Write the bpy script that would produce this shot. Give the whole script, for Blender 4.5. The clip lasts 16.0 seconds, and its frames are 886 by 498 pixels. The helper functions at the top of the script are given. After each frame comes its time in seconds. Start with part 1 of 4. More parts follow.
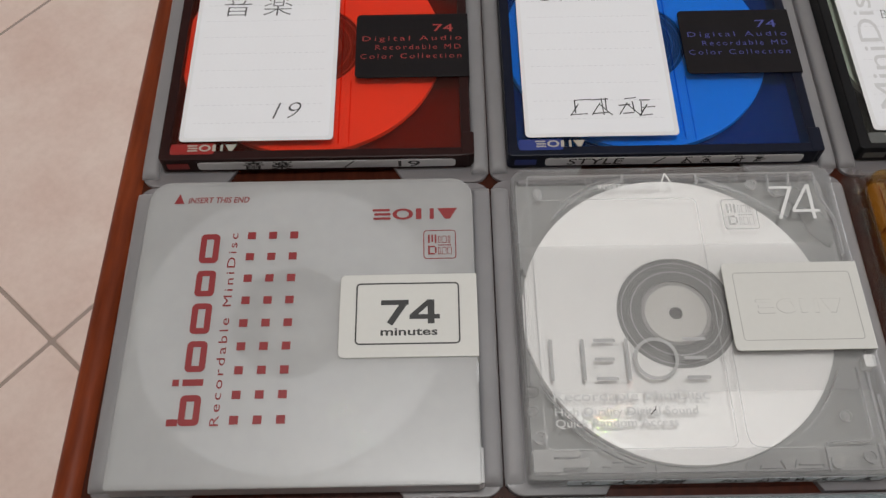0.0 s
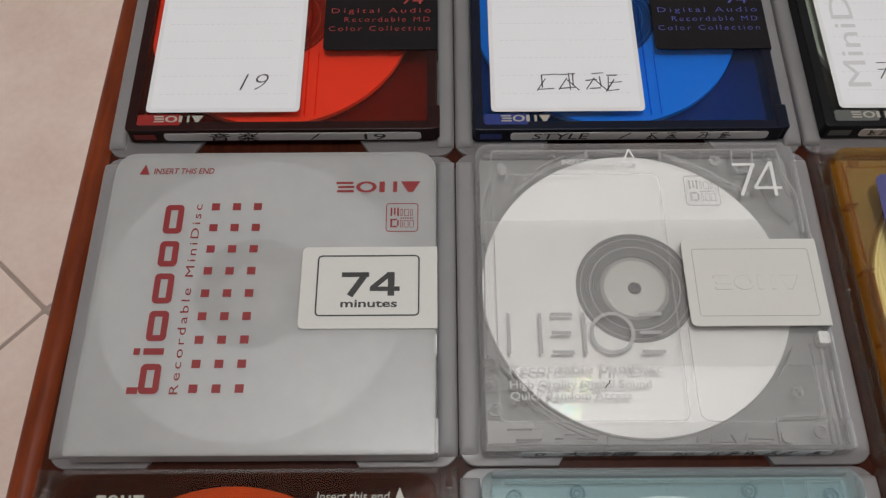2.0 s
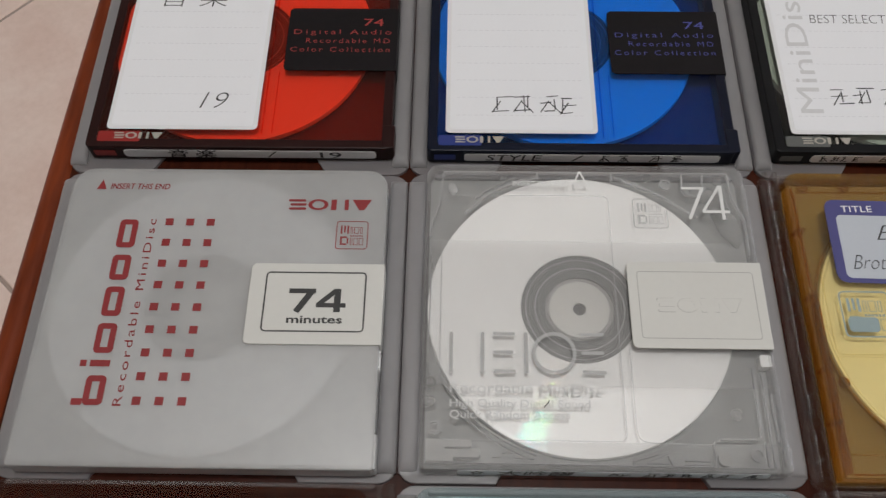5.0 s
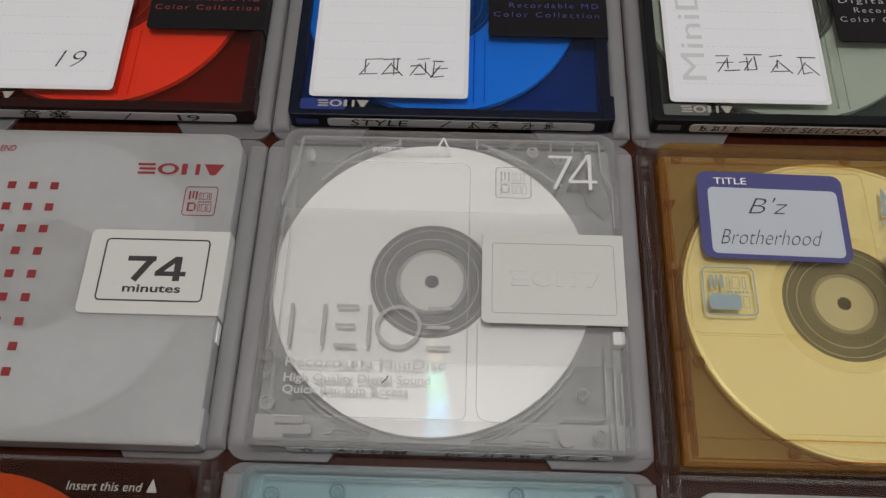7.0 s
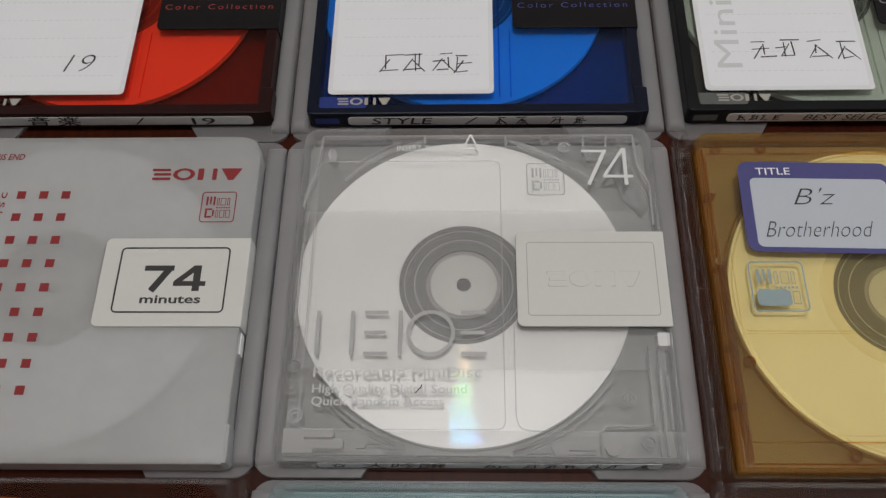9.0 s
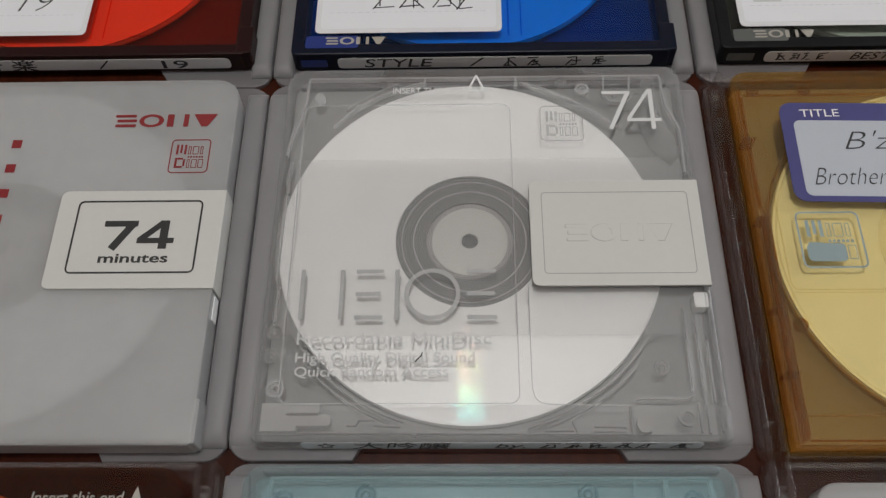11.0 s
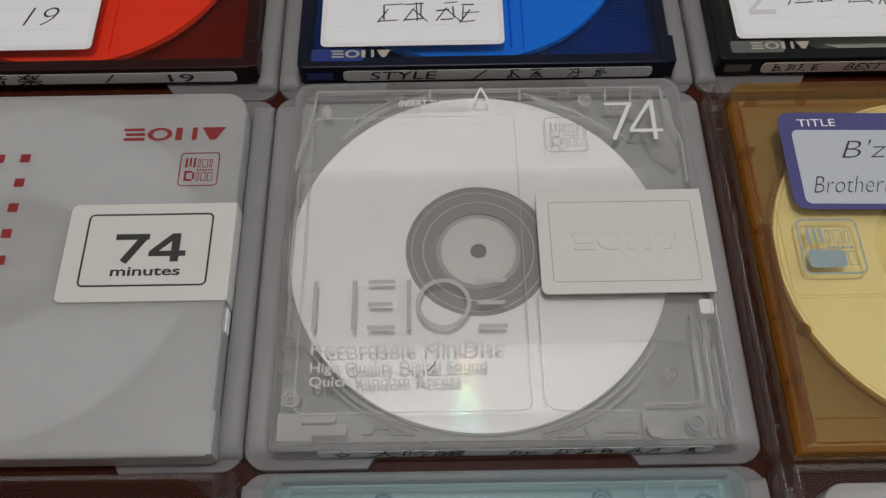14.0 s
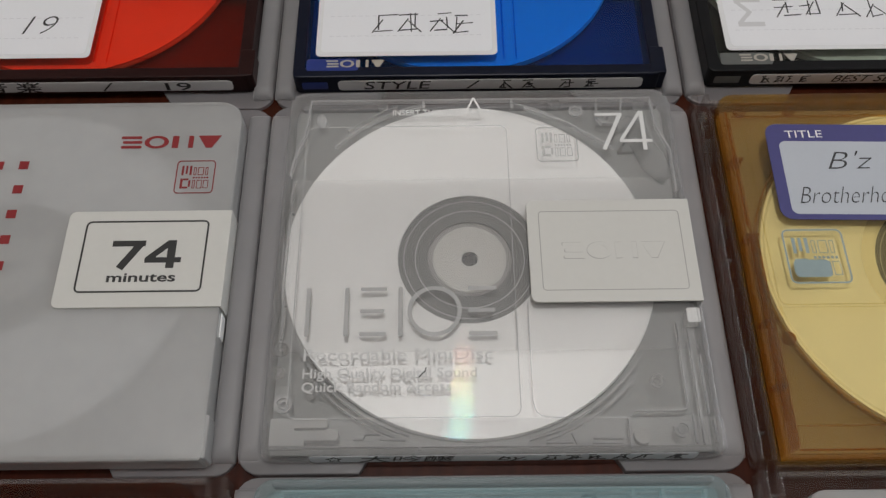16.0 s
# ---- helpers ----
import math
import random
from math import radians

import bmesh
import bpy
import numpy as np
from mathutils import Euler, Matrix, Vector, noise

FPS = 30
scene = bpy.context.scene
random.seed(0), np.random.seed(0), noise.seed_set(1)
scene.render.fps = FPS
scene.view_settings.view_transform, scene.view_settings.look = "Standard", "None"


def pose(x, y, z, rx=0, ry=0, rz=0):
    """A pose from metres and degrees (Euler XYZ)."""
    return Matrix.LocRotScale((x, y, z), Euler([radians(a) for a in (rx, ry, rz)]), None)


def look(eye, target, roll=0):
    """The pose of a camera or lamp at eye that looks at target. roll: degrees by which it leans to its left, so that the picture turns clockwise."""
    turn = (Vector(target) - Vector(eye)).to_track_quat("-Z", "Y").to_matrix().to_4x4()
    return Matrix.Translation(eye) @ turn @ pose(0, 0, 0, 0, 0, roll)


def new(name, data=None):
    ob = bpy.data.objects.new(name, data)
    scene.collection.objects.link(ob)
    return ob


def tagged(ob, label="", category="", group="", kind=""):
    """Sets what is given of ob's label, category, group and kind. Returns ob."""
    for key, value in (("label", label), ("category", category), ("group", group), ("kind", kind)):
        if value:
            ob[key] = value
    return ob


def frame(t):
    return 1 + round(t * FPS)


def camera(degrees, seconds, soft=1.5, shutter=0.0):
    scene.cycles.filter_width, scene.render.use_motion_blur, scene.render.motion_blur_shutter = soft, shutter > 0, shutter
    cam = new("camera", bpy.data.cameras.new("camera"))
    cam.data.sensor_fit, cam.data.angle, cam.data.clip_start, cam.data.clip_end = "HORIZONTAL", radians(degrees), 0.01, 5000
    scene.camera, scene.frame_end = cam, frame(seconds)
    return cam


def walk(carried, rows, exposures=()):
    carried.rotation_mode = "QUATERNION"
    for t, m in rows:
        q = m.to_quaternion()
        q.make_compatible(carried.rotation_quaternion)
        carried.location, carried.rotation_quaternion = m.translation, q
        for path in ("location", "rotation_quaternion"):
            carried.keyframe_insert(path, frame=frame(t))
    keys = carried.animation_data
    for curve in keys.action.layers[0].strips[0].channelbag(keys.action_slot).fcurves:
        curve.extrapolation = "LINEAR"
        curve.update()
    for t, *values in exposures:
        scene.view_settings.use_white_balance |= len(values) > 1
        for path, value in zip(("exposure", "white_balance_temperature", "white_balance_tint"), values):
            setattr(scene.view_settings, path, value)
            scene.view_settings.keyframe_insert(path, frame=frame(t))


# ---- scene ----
# ---------------------------------------------------------------- camera
cam = camera(53.74, 16.0, soft=1.35, shutter=0.3)
PATH = [
    (0, (-0.00019, -0.00430, 0.16448), (-0.00001, 0.09032, -0.01172), -0.89),
    (0.5, (0.00239, -0.00264, 0.16151), (0.00343, 0.08789, -0.01682), -0.03),
    (1, (0.00421, -0.00210, 0.16151), (0.00448, 0.08639, -0.01785), -0.36),
    (1.5, (0.00615, -0.00147, 0.16206), (0.00577, 0.08665, -0.01748), -0.59),
    (2, (0.00859, -0.00504, 0.16553), (0.00804, 0.08422, -0.01345), -0.68),
    (2.5, (0.01074, -0.00512, 0.16782), (0.00976, 0.08407, -0.01119), -0.76),
    (3, (0.00832, -0.00462, 0.16851), (0.00711, 0.08605, -0.00975), -0.66),
    (3.2, (0.00870, -0.00307, 0.16947), (0.00684, 0.08666, -0.00926), -0.95),
    (5.3, (0.03015, -0.00841, 0.16678), (0.02621, 0.08576, -0.00962), -1.27),
    (5.5, (0.04195, -0.00948, 0.16747), (0.03638, 0.08482, -0.00882), -1.86),
    (6, (0.05870, -0.00791, 0.16116), (0.05331, 0.08103, -0.01789), -1.63),
    (6.5, (0.05867, -0.00447, 0.15879), (0.05398, 0.08319, -0.02091), -1.35),
    (7, (0.05436, -0.00282, 0.15886), (0.04987, 0.08555, -0.02050), -1.20),
    (7.5, (0.05280, -0.00198, 0.15660), (0.04655, 0.08759, -0.02212), -2.50),
    (8, (0.05144, -0.00030, 0.15635), (0.04567, 0.08864, -0.02269), -2.88),
    (10.5, (0.04767, -0.00083, 0.13207), (0.04192, 0.09158, -0.04521), -3.47),
    (11, (0.04764, 0.00021, 0.12735), (0.04241, 0.09251, -0.05000), -3.25),
    (11.5, (0.04422, 0.00165, 0.12828), (0.04001, 0.09509, -0.04850), -2.67),
    (12, (0.04121, 0.00068, 0.12759), (0.03799, 0.09553, -0.04846), -2.18),
    (12.5, (0.03984, 0.00051, 0.12780), (0.03767, 0.09531, -0.04830), -1.95),
    (13, (0.04130, -0.00051, 0.12809), (0.03968, 0.09452, -0.04788), -1.74),
    (13.5, (0.04227, -0.00065, 0.12934), (0.04110, 0.09317, -0.04728), -1.49),
    (14, (0.04251, -0.00029, 0.12970), (0.04216, 0.09333, -0.04704), -1.11),
    (14.5, (0.04282, -0.00044, 0.13006), (0.04301, 0.09318, -0.04668), -0.75),
    (15, (0.04262, -0.00034, 0.13131), (0.04319, 0.09351, -0.04530), -0.40),
    (15.5, (0.04307, -0.00054, 0.13150), (0.04329, 0.09355, -0.04498), -0.58),
    (16, (0.04388, -0.00070, 0.13204), (0.04364, 0.09364, -0.04431), -0.77),
]
EXPOSURES = [(0, 0.09), (0.8, 0.0), (3, 0.01), (6, -0.09), (10, -0.17), (16, -0.17)]
walk(cam, [(t, look(eye, target, roll)) for t, eye, target, roll in PATH], EXPOSURES)

# ---------------------------------------------------------------- world and light
FLOOR = -0.48
TABLE = -0.00595
world = bpy.data.worlds.new("sky")
scene.world = world
world.use_nodes = True
sky = world.node_tree.nodes.new("ShaderNodeTexSky")
sky.sky_type = "NISHITA"
sky.sun_disc = False
sky.sun_elevation, sky.sun_rotation = radians(40), radians(200)
world.node_tree.links.new(sky.outputs[0], world.node_tree.nodes["Background"].inputs[0])
world.node_tree.nodes["Background"].inputs[1].default_value = 0.1


def area_lamp(name, eye, target, sx, sy, watts, colour):
    data = bpy.data.lights.new(name, "AREA")
    data.shape, data.size, data.size_y, data.energy, data.color = "RECTANGLE", sx, sy, watts, colour
    ob = new(name, data)
    ob.matrix_world = look(eye, target)
    return ob


lamp = area_lamp("ceiling_lamp_light", (0.04, 0.14, 1.84), (0.04, 0.14, 0.0), 0.16, 0.16, 12.5, (1.0, 0.985, 0.965))
lamp.data.shape = "DISK"
area_lamp("window_light", (2.24, 0.75, 1.0), (0.0, 0.3, 0.3), 1.4, 1.1, 22, (0.94, 0.97, 1.0))


# ---------------------------------------------------------------- materials
W, H = 71.2, 68.0
CX, CY = 33.0, 34.8


def material(name):
    m = bpy.data.materials.new(name)
    m.use_nodes = True
    t = m.node_tree
    t.nodes.clear()
    return m, t, t.nodes.new("ShaderNodeOutputMaterial")


def node(t, kind, **values):
    n = t.nodes.new(kind)
    for key, value in values.items():
        n.inputs[key.replace("_", " ")].default_value = value
    return n


def noise_tex(t, scale, detail=4.0, rough=0.55, stretch=(1, 1, 1)):
    co = t.nodes.new("ShaderNodeTexCoord")
    mp = t.nodes.new("ShaderNodeMapping")
    mp.inputs["Scale"].default_value = stretch
    n = node(t, "ShaderNodeTexNoise", Scale=scale, Detail=detail, Roughness=rough)
    t.links.new(co.outputs["Object"], mp.inputs["Vector"])
    t.links.new(mp.outputs[0], n.inputs["Vector"])
    return n


def ramp(t, source, low, high, a=0.3, b=0.7):
    r = t.nodes.new("ShaderNodeValToRGB")
    r.color_ramp.elements[0].color, r.color_ramp.elements[1].color = (*low, 1), (*high, 1)
    r.color_ramp.elements[0].position, r.color_ramp.elements[1].position = a, b
    t.links.new(source, r.inputs[0])
    return r


def bump(t, source, strength, distance):
    b = node(t, "ShaderNodeBump", Strength=strength, Distance=distance)
    t.links.new(source, b.inputs["Height"])
    return b


def solid(name, colour, rough=0.5, metal=0.0, vary=0.12, scale=900.0, relief=0.15, coat=0.0, spec=0.5, stretch=(1, 1, 1), depth=0.00005):
    """An opaque surface with grain at two scales."""
    m, t, out = material(name)
    p = node(t, "ShaderNodeBsdfPrincipled", Metallic=metal, Roughness=rough)
    p.inputs["Coat Weight"].default_value = coat
    p.inputs["Specular IOR Level"].default_value = spec
    p.inputs["Coat Roughness"].default_value = 0.12
    fine, broad = noise_tex(t, scale, 5, stretch=stretch), noise_tex(t, scale * 0.07, 3)
    low = tuple(c * (1 - vary) for c in colour)
    high = tuple(min(1, c * (1 + vary)) for c in colour)
    mix = t.nodes.new("ShaderNodeMath")
    mix.operation = "ADD"
    half = t.nodes.new("ShaderNodeMath")
    half.operation, half.inputs[1].default_value = "MULTIPLY", 0.5
    t.links.new(fine.outputs[0], mix.inputs[0])
    t.links.new(broad.outputs[0], mix.inputs[1])
    t.links.new(mix.outputs[0], half.inputs[0])
    t.links.new(ramp(t, half.outputs[0], low, high).outputs[0], p.inputs["Base Color"])
    if relief:
        t.links.new(bump(t, fine.outputs[0], relief, depth).outputs[0], p.inputs["Normal"])
    t.links.new(p.outputs[0], out.inputs[0])
    return m


def clear(name, tint, haze=0.0, haze_colour=(0.8, 0.8, 0.8), rough=0.05, ior=1.46, wave=0.08, through_share=0.5, uneven=0.12, cloud_scale=90):
    """Thin see-through plastic: tinted passage, some milky scatter, and a reflecting skin."""
    m, t, out = material(name)
    see = node(t, "ShaderNodeBsdfTransparent", Color=(*tint, 1))
    dif = node(t, "ShaderNodeBsdfDiffuse", Color=(*haze_colour, 1))
    tra = node(t, "ShaderNodeBsdfTranslucent", Color=(*haze_colour, 1))
    milk = node(t, "ShaderNodeMixShader", Fac=through_share)
    t.links.new(dif.outputs[0], milk.inputs[1])
    t.links.new(tra.outputs[0], milk.inputs[2])
    body = node(t, "ShaderNodeMixShader", Fac=haze)
    if haze:
        cloud = noise_tex(t, cloud_scale, 4)
        r = t.nodes.new("ShaderNodeMapRange")
        r.inputs["To Min"].default_value, r.inputs["To Max"].default_value = haze * (1 - uneven), min(1.0, haze * (1 + uneven))
        t.links.new(cloud.outputs[0], r.inputs[0])
        t.links.new(r.outputs[0], body.inputs[0])
    t.links.new(see.outputs[0], body.inputs[1])
    t.links.new(milk.outputs[0], body.inputs[2])
    skin = node(t, "ShaderNodeBsdfGlossy", Roughness=rough)
    edge = node(t, "ShaderNodeLayerWeight", Blend=0.5)
    power = t.nodes.new("ShaderNodeMath")
    power.operation, power.inputs[1].default_value = "POWER", 5.0
    t.links.new(edge.outputs["Facing"], power.inputs[0])
    fr = t.nodes.new("ShaderNodeMapRange")
    fr.inputs["To Min"].default_value, fr.inputs["To Max"].default_value = ((ior - 1) / (ior + 1)) ** 2, 1.0
    t.links.new(power.outputs[0], fr.inputs[0])
    n = noise_tex(t, 260, 3)
    b = bump(t, n.outputs[0], wave, 0.0004)
    t.links.new(b.outputs[0], skin.inputs["Normal"])
    all_ = t.nodes.new("ShaderNodeMixShader")
    t.links.new(fr.outputs[0], all_.inputs[0])
    t.links.new(body.outputs[0], all_.inputs[1])
    t.links.new(skin.outputs[0], all_.inputs[2])
    t.links.new(all_.outputs[0], out.inputs[0])
    return m


def disc_metal(name, colour, rough=0.42, split=0.0025):
    """A recordable disc: bright metal under lacquer; its fine tracks throw reflections of each hue aside along the radius."""
    m, t, out = material(name)
    p = node(t, "ShaderNodeBsdfPrincipled", Metallic=0.1, Roughness=rough)
    p.inputs["Specular IOR Level"].default_value = 0.35
    n = noise_tex(t, 120, 3)
    t.links.new(ramp(t, n.outputs[0], tuple(c * 0.96 for c in colour), colour).outputs[0], p.inputs["Base Color"])
    co = t.nodes.new("ShaderNodeTexCoord")
    geo = t.nodes.new("ShaderNodeNewGeometry")

    def vec(op, a, b=None, scale=None):
        v = t.nodes.new("ShaderNodeVectorMath")
        v.operation = op
        t.links.new(a, v.inputs[0])
        if b is not None:
            if isinstance(b, tuple):
                v.inputs[1].default_value = b
            else:
                t.links.new(b, v.inputs[1])
        if scale is not None:
            v.inputs["Scale"].default_value = scale
        return v.outputs[0]

    flat = vec("MULTIPLY", vec("SUBTRACT", co.outputs["Object"], (CX / 1000, CY / 1000, 0)), (1, 1, 0))
    radial = vec("NORMALIZE", flat)
    whole = None
    for tilt, hue in ((0.072, (0.8, 0.1, 0.55)), (0.094, (0.15, 0.25, 1.0)), (0.116, (0.05, 0.75, 0.75)), (0.138, (0.35, 0.7, 0.1)), (0.158, (0.8, 0.3, 0.2))):
        g = node(t, "ShaderNodeBsdfGlossy", Color=(*hue, 1), Roughness=0.025)
        t.links.new(vec("NORMALIZE", vec("ADD", vec("SCALE", radial, scale=tilt), geo.outputs["Normal"])), g.inputs["Normal"])
        if whole is None:
            whole = g.outputs[0]
        else:
            add = t.nodes.new("ShaderNodeAddShader")
            t.links.new(whole, add.inputs[0])
            t.links.new(g.outputs[0], add.inputs[1])
            whole = add.outputs[0]
    mix = node(t, "ShaderNodeMixShader", Fac=split)
    t.links.new(p.outputs[0], mix.inputs[1])
    t.links.new(whole, mix.inputs[2])
    t.links.new(mix.outputs[0], out.inputs[0])
    return m


def wood(name, dark, light, spec=0.3, coat=0.2):
    m, t, out = material(name)
    p = node(t, "ShaderNodeBsdfPrincipled", Roughness=0.35)
    p.inputs["Coat Weight"].default_value = coat
    p.inputs["Specular IOR Level"].default_value = spec
    p.inputs["Coat Roughness"].default_value = 0.12
    grain = noise_tex(t, 60, 7, 0.6, (9, 1, 9))
    broad = noise_tex(t, 22, 3)
    add = t.nodes.new("ShaderNodeMath")
    add.operation = "ADD"
    half = t.nodes.new("ShaderNodeMath")
    half.operation, half.inputs[1].default_value = "MULTIPLY", 0.5
    t.links.new(grain.outputs[0], add.inputs[0])
    t.links.new(broad.outputs[0], add.inputs[1])
    t.links.new(add.outputs[0], half.inputs[0])
    t.links.new(ramp(t, half.outputs[0], dark, light, 0.32, 0.68).outputs[0], p.inputs["Base Color"])
    t.links.new(bump(t, grain.outputs[0], 0.25, 0.0003).outputs[0], p.inputs["Normal"])
    t.links.new(p.outputs[0], out.inputs[0])
    return m


def tile_stone(name):
    m, t, out = material(name)
    p = node(t, "ShaderNodeBsdfPrincipled", Roughness=0.45)
    info = t.nodes.new("ShaderNodeObjectInfo")
    fine, broad = noise_tex(t, 140, 6, 0.65), noise_tex(t, 14, 4, 0.6)
    r = ramp(t, broad.outputs[0], (0.74, 0.56, 0.49), (0.84, 0.69, 0.62), 0.3, 0.7)
    spots = ramp(t, fine.outputs[0], (0.95, 0.94, 0.93), (1.0, 1.0, 1.0), 0.35, 0.6)
    mul = t.nodes.new("ShaderNodeMix")
    mul.data_type, mul.blend_type = "RGBA", "MULTIPLY"
    mul.inputs[0].default_value = 1.0
    t.links.new(r.outputs[0], mul.inputs[6])
    t.links.new(spots.outputs[0], mul.inputs[7])
    hsv = t.nodes.new("ShaderNodeHueSaturation")
    val = t.nodes.new("ShaderNodeMapRange")
    val.inputs["To Min"].default_value, val.inputs["To Max"].default_value = 0.96, 1.04
    t.links.new(info.outputs["Random"], val.inputs[0])
    t.links.new(val.outputs[0], hsv.inputs["Value"])
    t.links.new(mul.outputs[2], hsv.inputs["Color"])
    t.links.new(hsv.outputs[0], p.inputs["Base Color"])
    t.links.new(bump(t, fine.outputs[0], 0.2, 0.0004).outputs[0], p.inputs["Normal"])
    t.links.new(p.outputs[0], out.inputs[0])
    return m


M_WOOD = wood("dark_red_brown_veneer", (0.018, 0.0040, 0.002), (0.066, 0.0145, 0.006), spec=0.08, coat=0.05)
M_WOOD_EDGE = wood("red_brown_lacquered_edge_wood", (0.075, 0.012, 0.0035), (0.23, 0.043, 0.0115), spec=0.12, coat=0.1)
M_TILE = tile_stone("pink_beige_tile")
M_GROUT = solid("grey_grout", (0.38, 0.30, 0.26), 0.9, scale=300, relief=0.5)
M_WALL = solid("white_wall_paint", (0.78, 0.77, 0.74), 0.8, vary=0.03, scale=60, relief=0.2, depth=0.001)
M_CEIL = solid("white_ceiling_paint", (0.82, 0.81, 0.79), 0.85, vary=0.03, scale=40, relief=0.2, depth=0.001)
M_TRIM = solid("white_painted_trim", (0.75, 0.75, 0.73), 0.4, vary=0.03, scale=60, relief=0.1)
M_GLOW, glow_tree, glow_out = material("glowing_lamp_diffuser")
glow_tree.links.new(node(glow_tree, "ShaderNodeEmission", Color=(1.0, 0.98, 0.96, 1), Strength=2.0).outputs[0], glow_out.inputs[0])
M_PANE = clear("window_glass", (0.97, 0.98, 0.97), rough=0.0, wave=0.0)

M_CASE = clear("milky_soft_plastic", (0.9, 0.9, 0.91), haze=0.60, haze_colour=(0.52, 0.51, 0.525), rough=0.24, wave=0.25)
M_CASE_RAIL = clear("milky_soft_plastic_fold", (0.9, 0.9, 0.91), haze=0.62, haze_colour=(0.62, 0.61, 0.62), rough=0.5, wave=0.3)
M_CASE_CLEAR = clear("clear_hard_plastic", (0.93, 0.91, 0.90), haze=0.022, haze_colour=(0.6, 0.58, 0.58), rough=0.05, wave=0.15)
M_CASE_LIP = clear("clear_hard_plastic_lip", (0.93, 0.91, 0.90), haze=0.16, haze_colour=(0.7, 0.68, 0.67), rough=0.08, wave=0.15)
M_CLEAR = clear("clear_shell_plastic", (0.985, 0.985, 0.985), haze=0.045, haze_colour=(0.8, 0.8, 0.8), rough=0.05)
M_CLEAR_RIM = clear("clear_shell_edge_plastic", (0.955, 0.955, 0.955), haze=0.2, haze_colour=(0.82, 0.82, 0.82), rough=0.1)
M_FROST = clear("frosted_white_plastic", (0.95, 0.96, 0.98), haze=0.5, haze_colour=(0.62, 0.62, 0.608), rough=0.36, ior=1.85, wave=0.1, uneven=0.3, cloud_scale=42, through_share=0.3)
M_BACK = clear("milky_shell_back", (0.9, 0.9, 0.9), haze=0.85, haze_colour=(0.445, 0.45, 0.44), rough=0.3, through_share=0.15)
M_BACK_AMBER = clear("amber_shell_back", (0.9, 0.75, 0.45), haze=0.55, haze_colour=(0.50, 0.37, 0.20), rough=0.3, through_share=0.2)
M_BACK_TEAL = clear("teal_shell_back", (0.8, 0.9, 0.9), haze=0.7, haze_colour=(0.46, 0.60, 0.635), rough=0.3, through_share=0.2)
M_RED = clear("clear_red_plastic", (0.97, 0.45, 0.34), haze=0.015, haze_colour=(0.5, 0.02, 0.01), rough=0.05)
M_BLUE = clear("clear_blue_plastic", (0.24, 0.65, 0.95), haze=0.015, haze_colour=(0.01, 0.05, 0.4), rough=0.05)
M_SMOKE = clear("smoked_grey_plastic", (0.80, 0.83, 0.79), haze=0.02, haze_colour=(0.1, 0.1, 0.1), rough=0.05)
M_AMBER = clear("amber_plastic", (0.975, 0.945, 0.80), haze=0.04, haze_colour=(0.62, 0.42, 0.15), rough=0.08)
M_AMBER_RIM = clear("amber_edge_plastic", (0.93, 0.74, 0.40), haze=0.10, haze_colour=(0.75, 0.50, 0.18), rough=0.05)
M_AMBER_BOSS = clear("deep_amber_plastic", (0.84, 0.56, 0.25), haze=0.12, haze_colour=(0.55, 0.31, 0.09), rough=0.06)
M_BROWN = clear("dark_brown_plastic", (0.82, 0.53, 0.40), haze=0.02, haze_colour=(0.1, 0.03, 0.02), rough=0.06)
# clear plastic with white haze painted in for highlights along moulded edges
M_EDGE_GLINT = clear("shell_line_painted_glint", (0.96, 0.96, 0.96), haze=0.42, haze_colour=(0.95, 0.95, 0.95), rough=0.06)
M_SLIDE = clear("whitish_slide_plastic", (0.95, 0.95, 0.95), haze=0.72, haze_colour=(0.87, 0.87, 0.86), rough=0.2)
M_TEAL_BOSS = clear("deep_teal_plastic", (0.62, 0.80, 0.83), haze=0.3, haze_colour=(0.20, 0.38, 0.42), rough=0.06)
M_TEAL_EDGE = clear("bright_teal_line", (0.92, 0.98, 0.98), haze=0.40, haze_colour=(0.78, 0.90, 0.91), rough=0.06)
M_TEAL = clear("pale_teal_plastic", (0.92, 0.97, 0.975), haze=0.18, haze_colour=(0.60, 0.72, 0.74), rough=0.08)
M_BLACK = solid("black_plastic", (0.008, 0.008, 0.009), 0.38, vary=0.2, spec=0.12)
M_RIM_RED = solid("red_black_plastic", (0.018, 0.0045, 0.004), 0.38, vary=0.2, spec=0.15)
M_RIM_BLUE = solid("blue_black_plastic", (0.004, 0.006, 0.016), 0.38, vary=0.2, spec=0.15)
M_BACK_RED = solid("dark_red_shell_back", (0.075, 0.009, 0.007), 0.35, vary=0.15)
M_BACK_BLUE = solid("dark_blue_shell_back", (0.03, 0.05, 0.13), 0.35, vary=0.15)
M_BACK_GREY = solid("dark_grey_shell_back", (0.06, 0.065, 0.06), 0.35, vary=0.15)
M_RED_DARK = solid("dark_red_plastic_strip", (0.25, 0.012, 0.01), 0.3)
M_BLUE_DARK = solid("dark_blue_plastic_strip", (0.012, 0.03, 0.18), 0.3)
M_GREY_DARK = solid("dark_grey_plastic_strip", (0.10, 0.105, 0.10), 0.3)
M_SHUT_BLACK = solid("black_painted_shutter", (0.009, 0.0075, 0.0085), 0.45, vary=0.2, relief=0.3, spec=0.11)
M_SHUT_WHITE = solid("off_white_painted_shutter", (0.575, 0.57, 0.54), 0.45, vary=0.02, relief=0.1)
# own grey of small parts; on shutters, painted shade of pressed lines and marks
M_SHUT_GREY = solid("part_grey_and_groove_shade", (0.34, 0.335, 0.32), 0.5, vary=0.05)
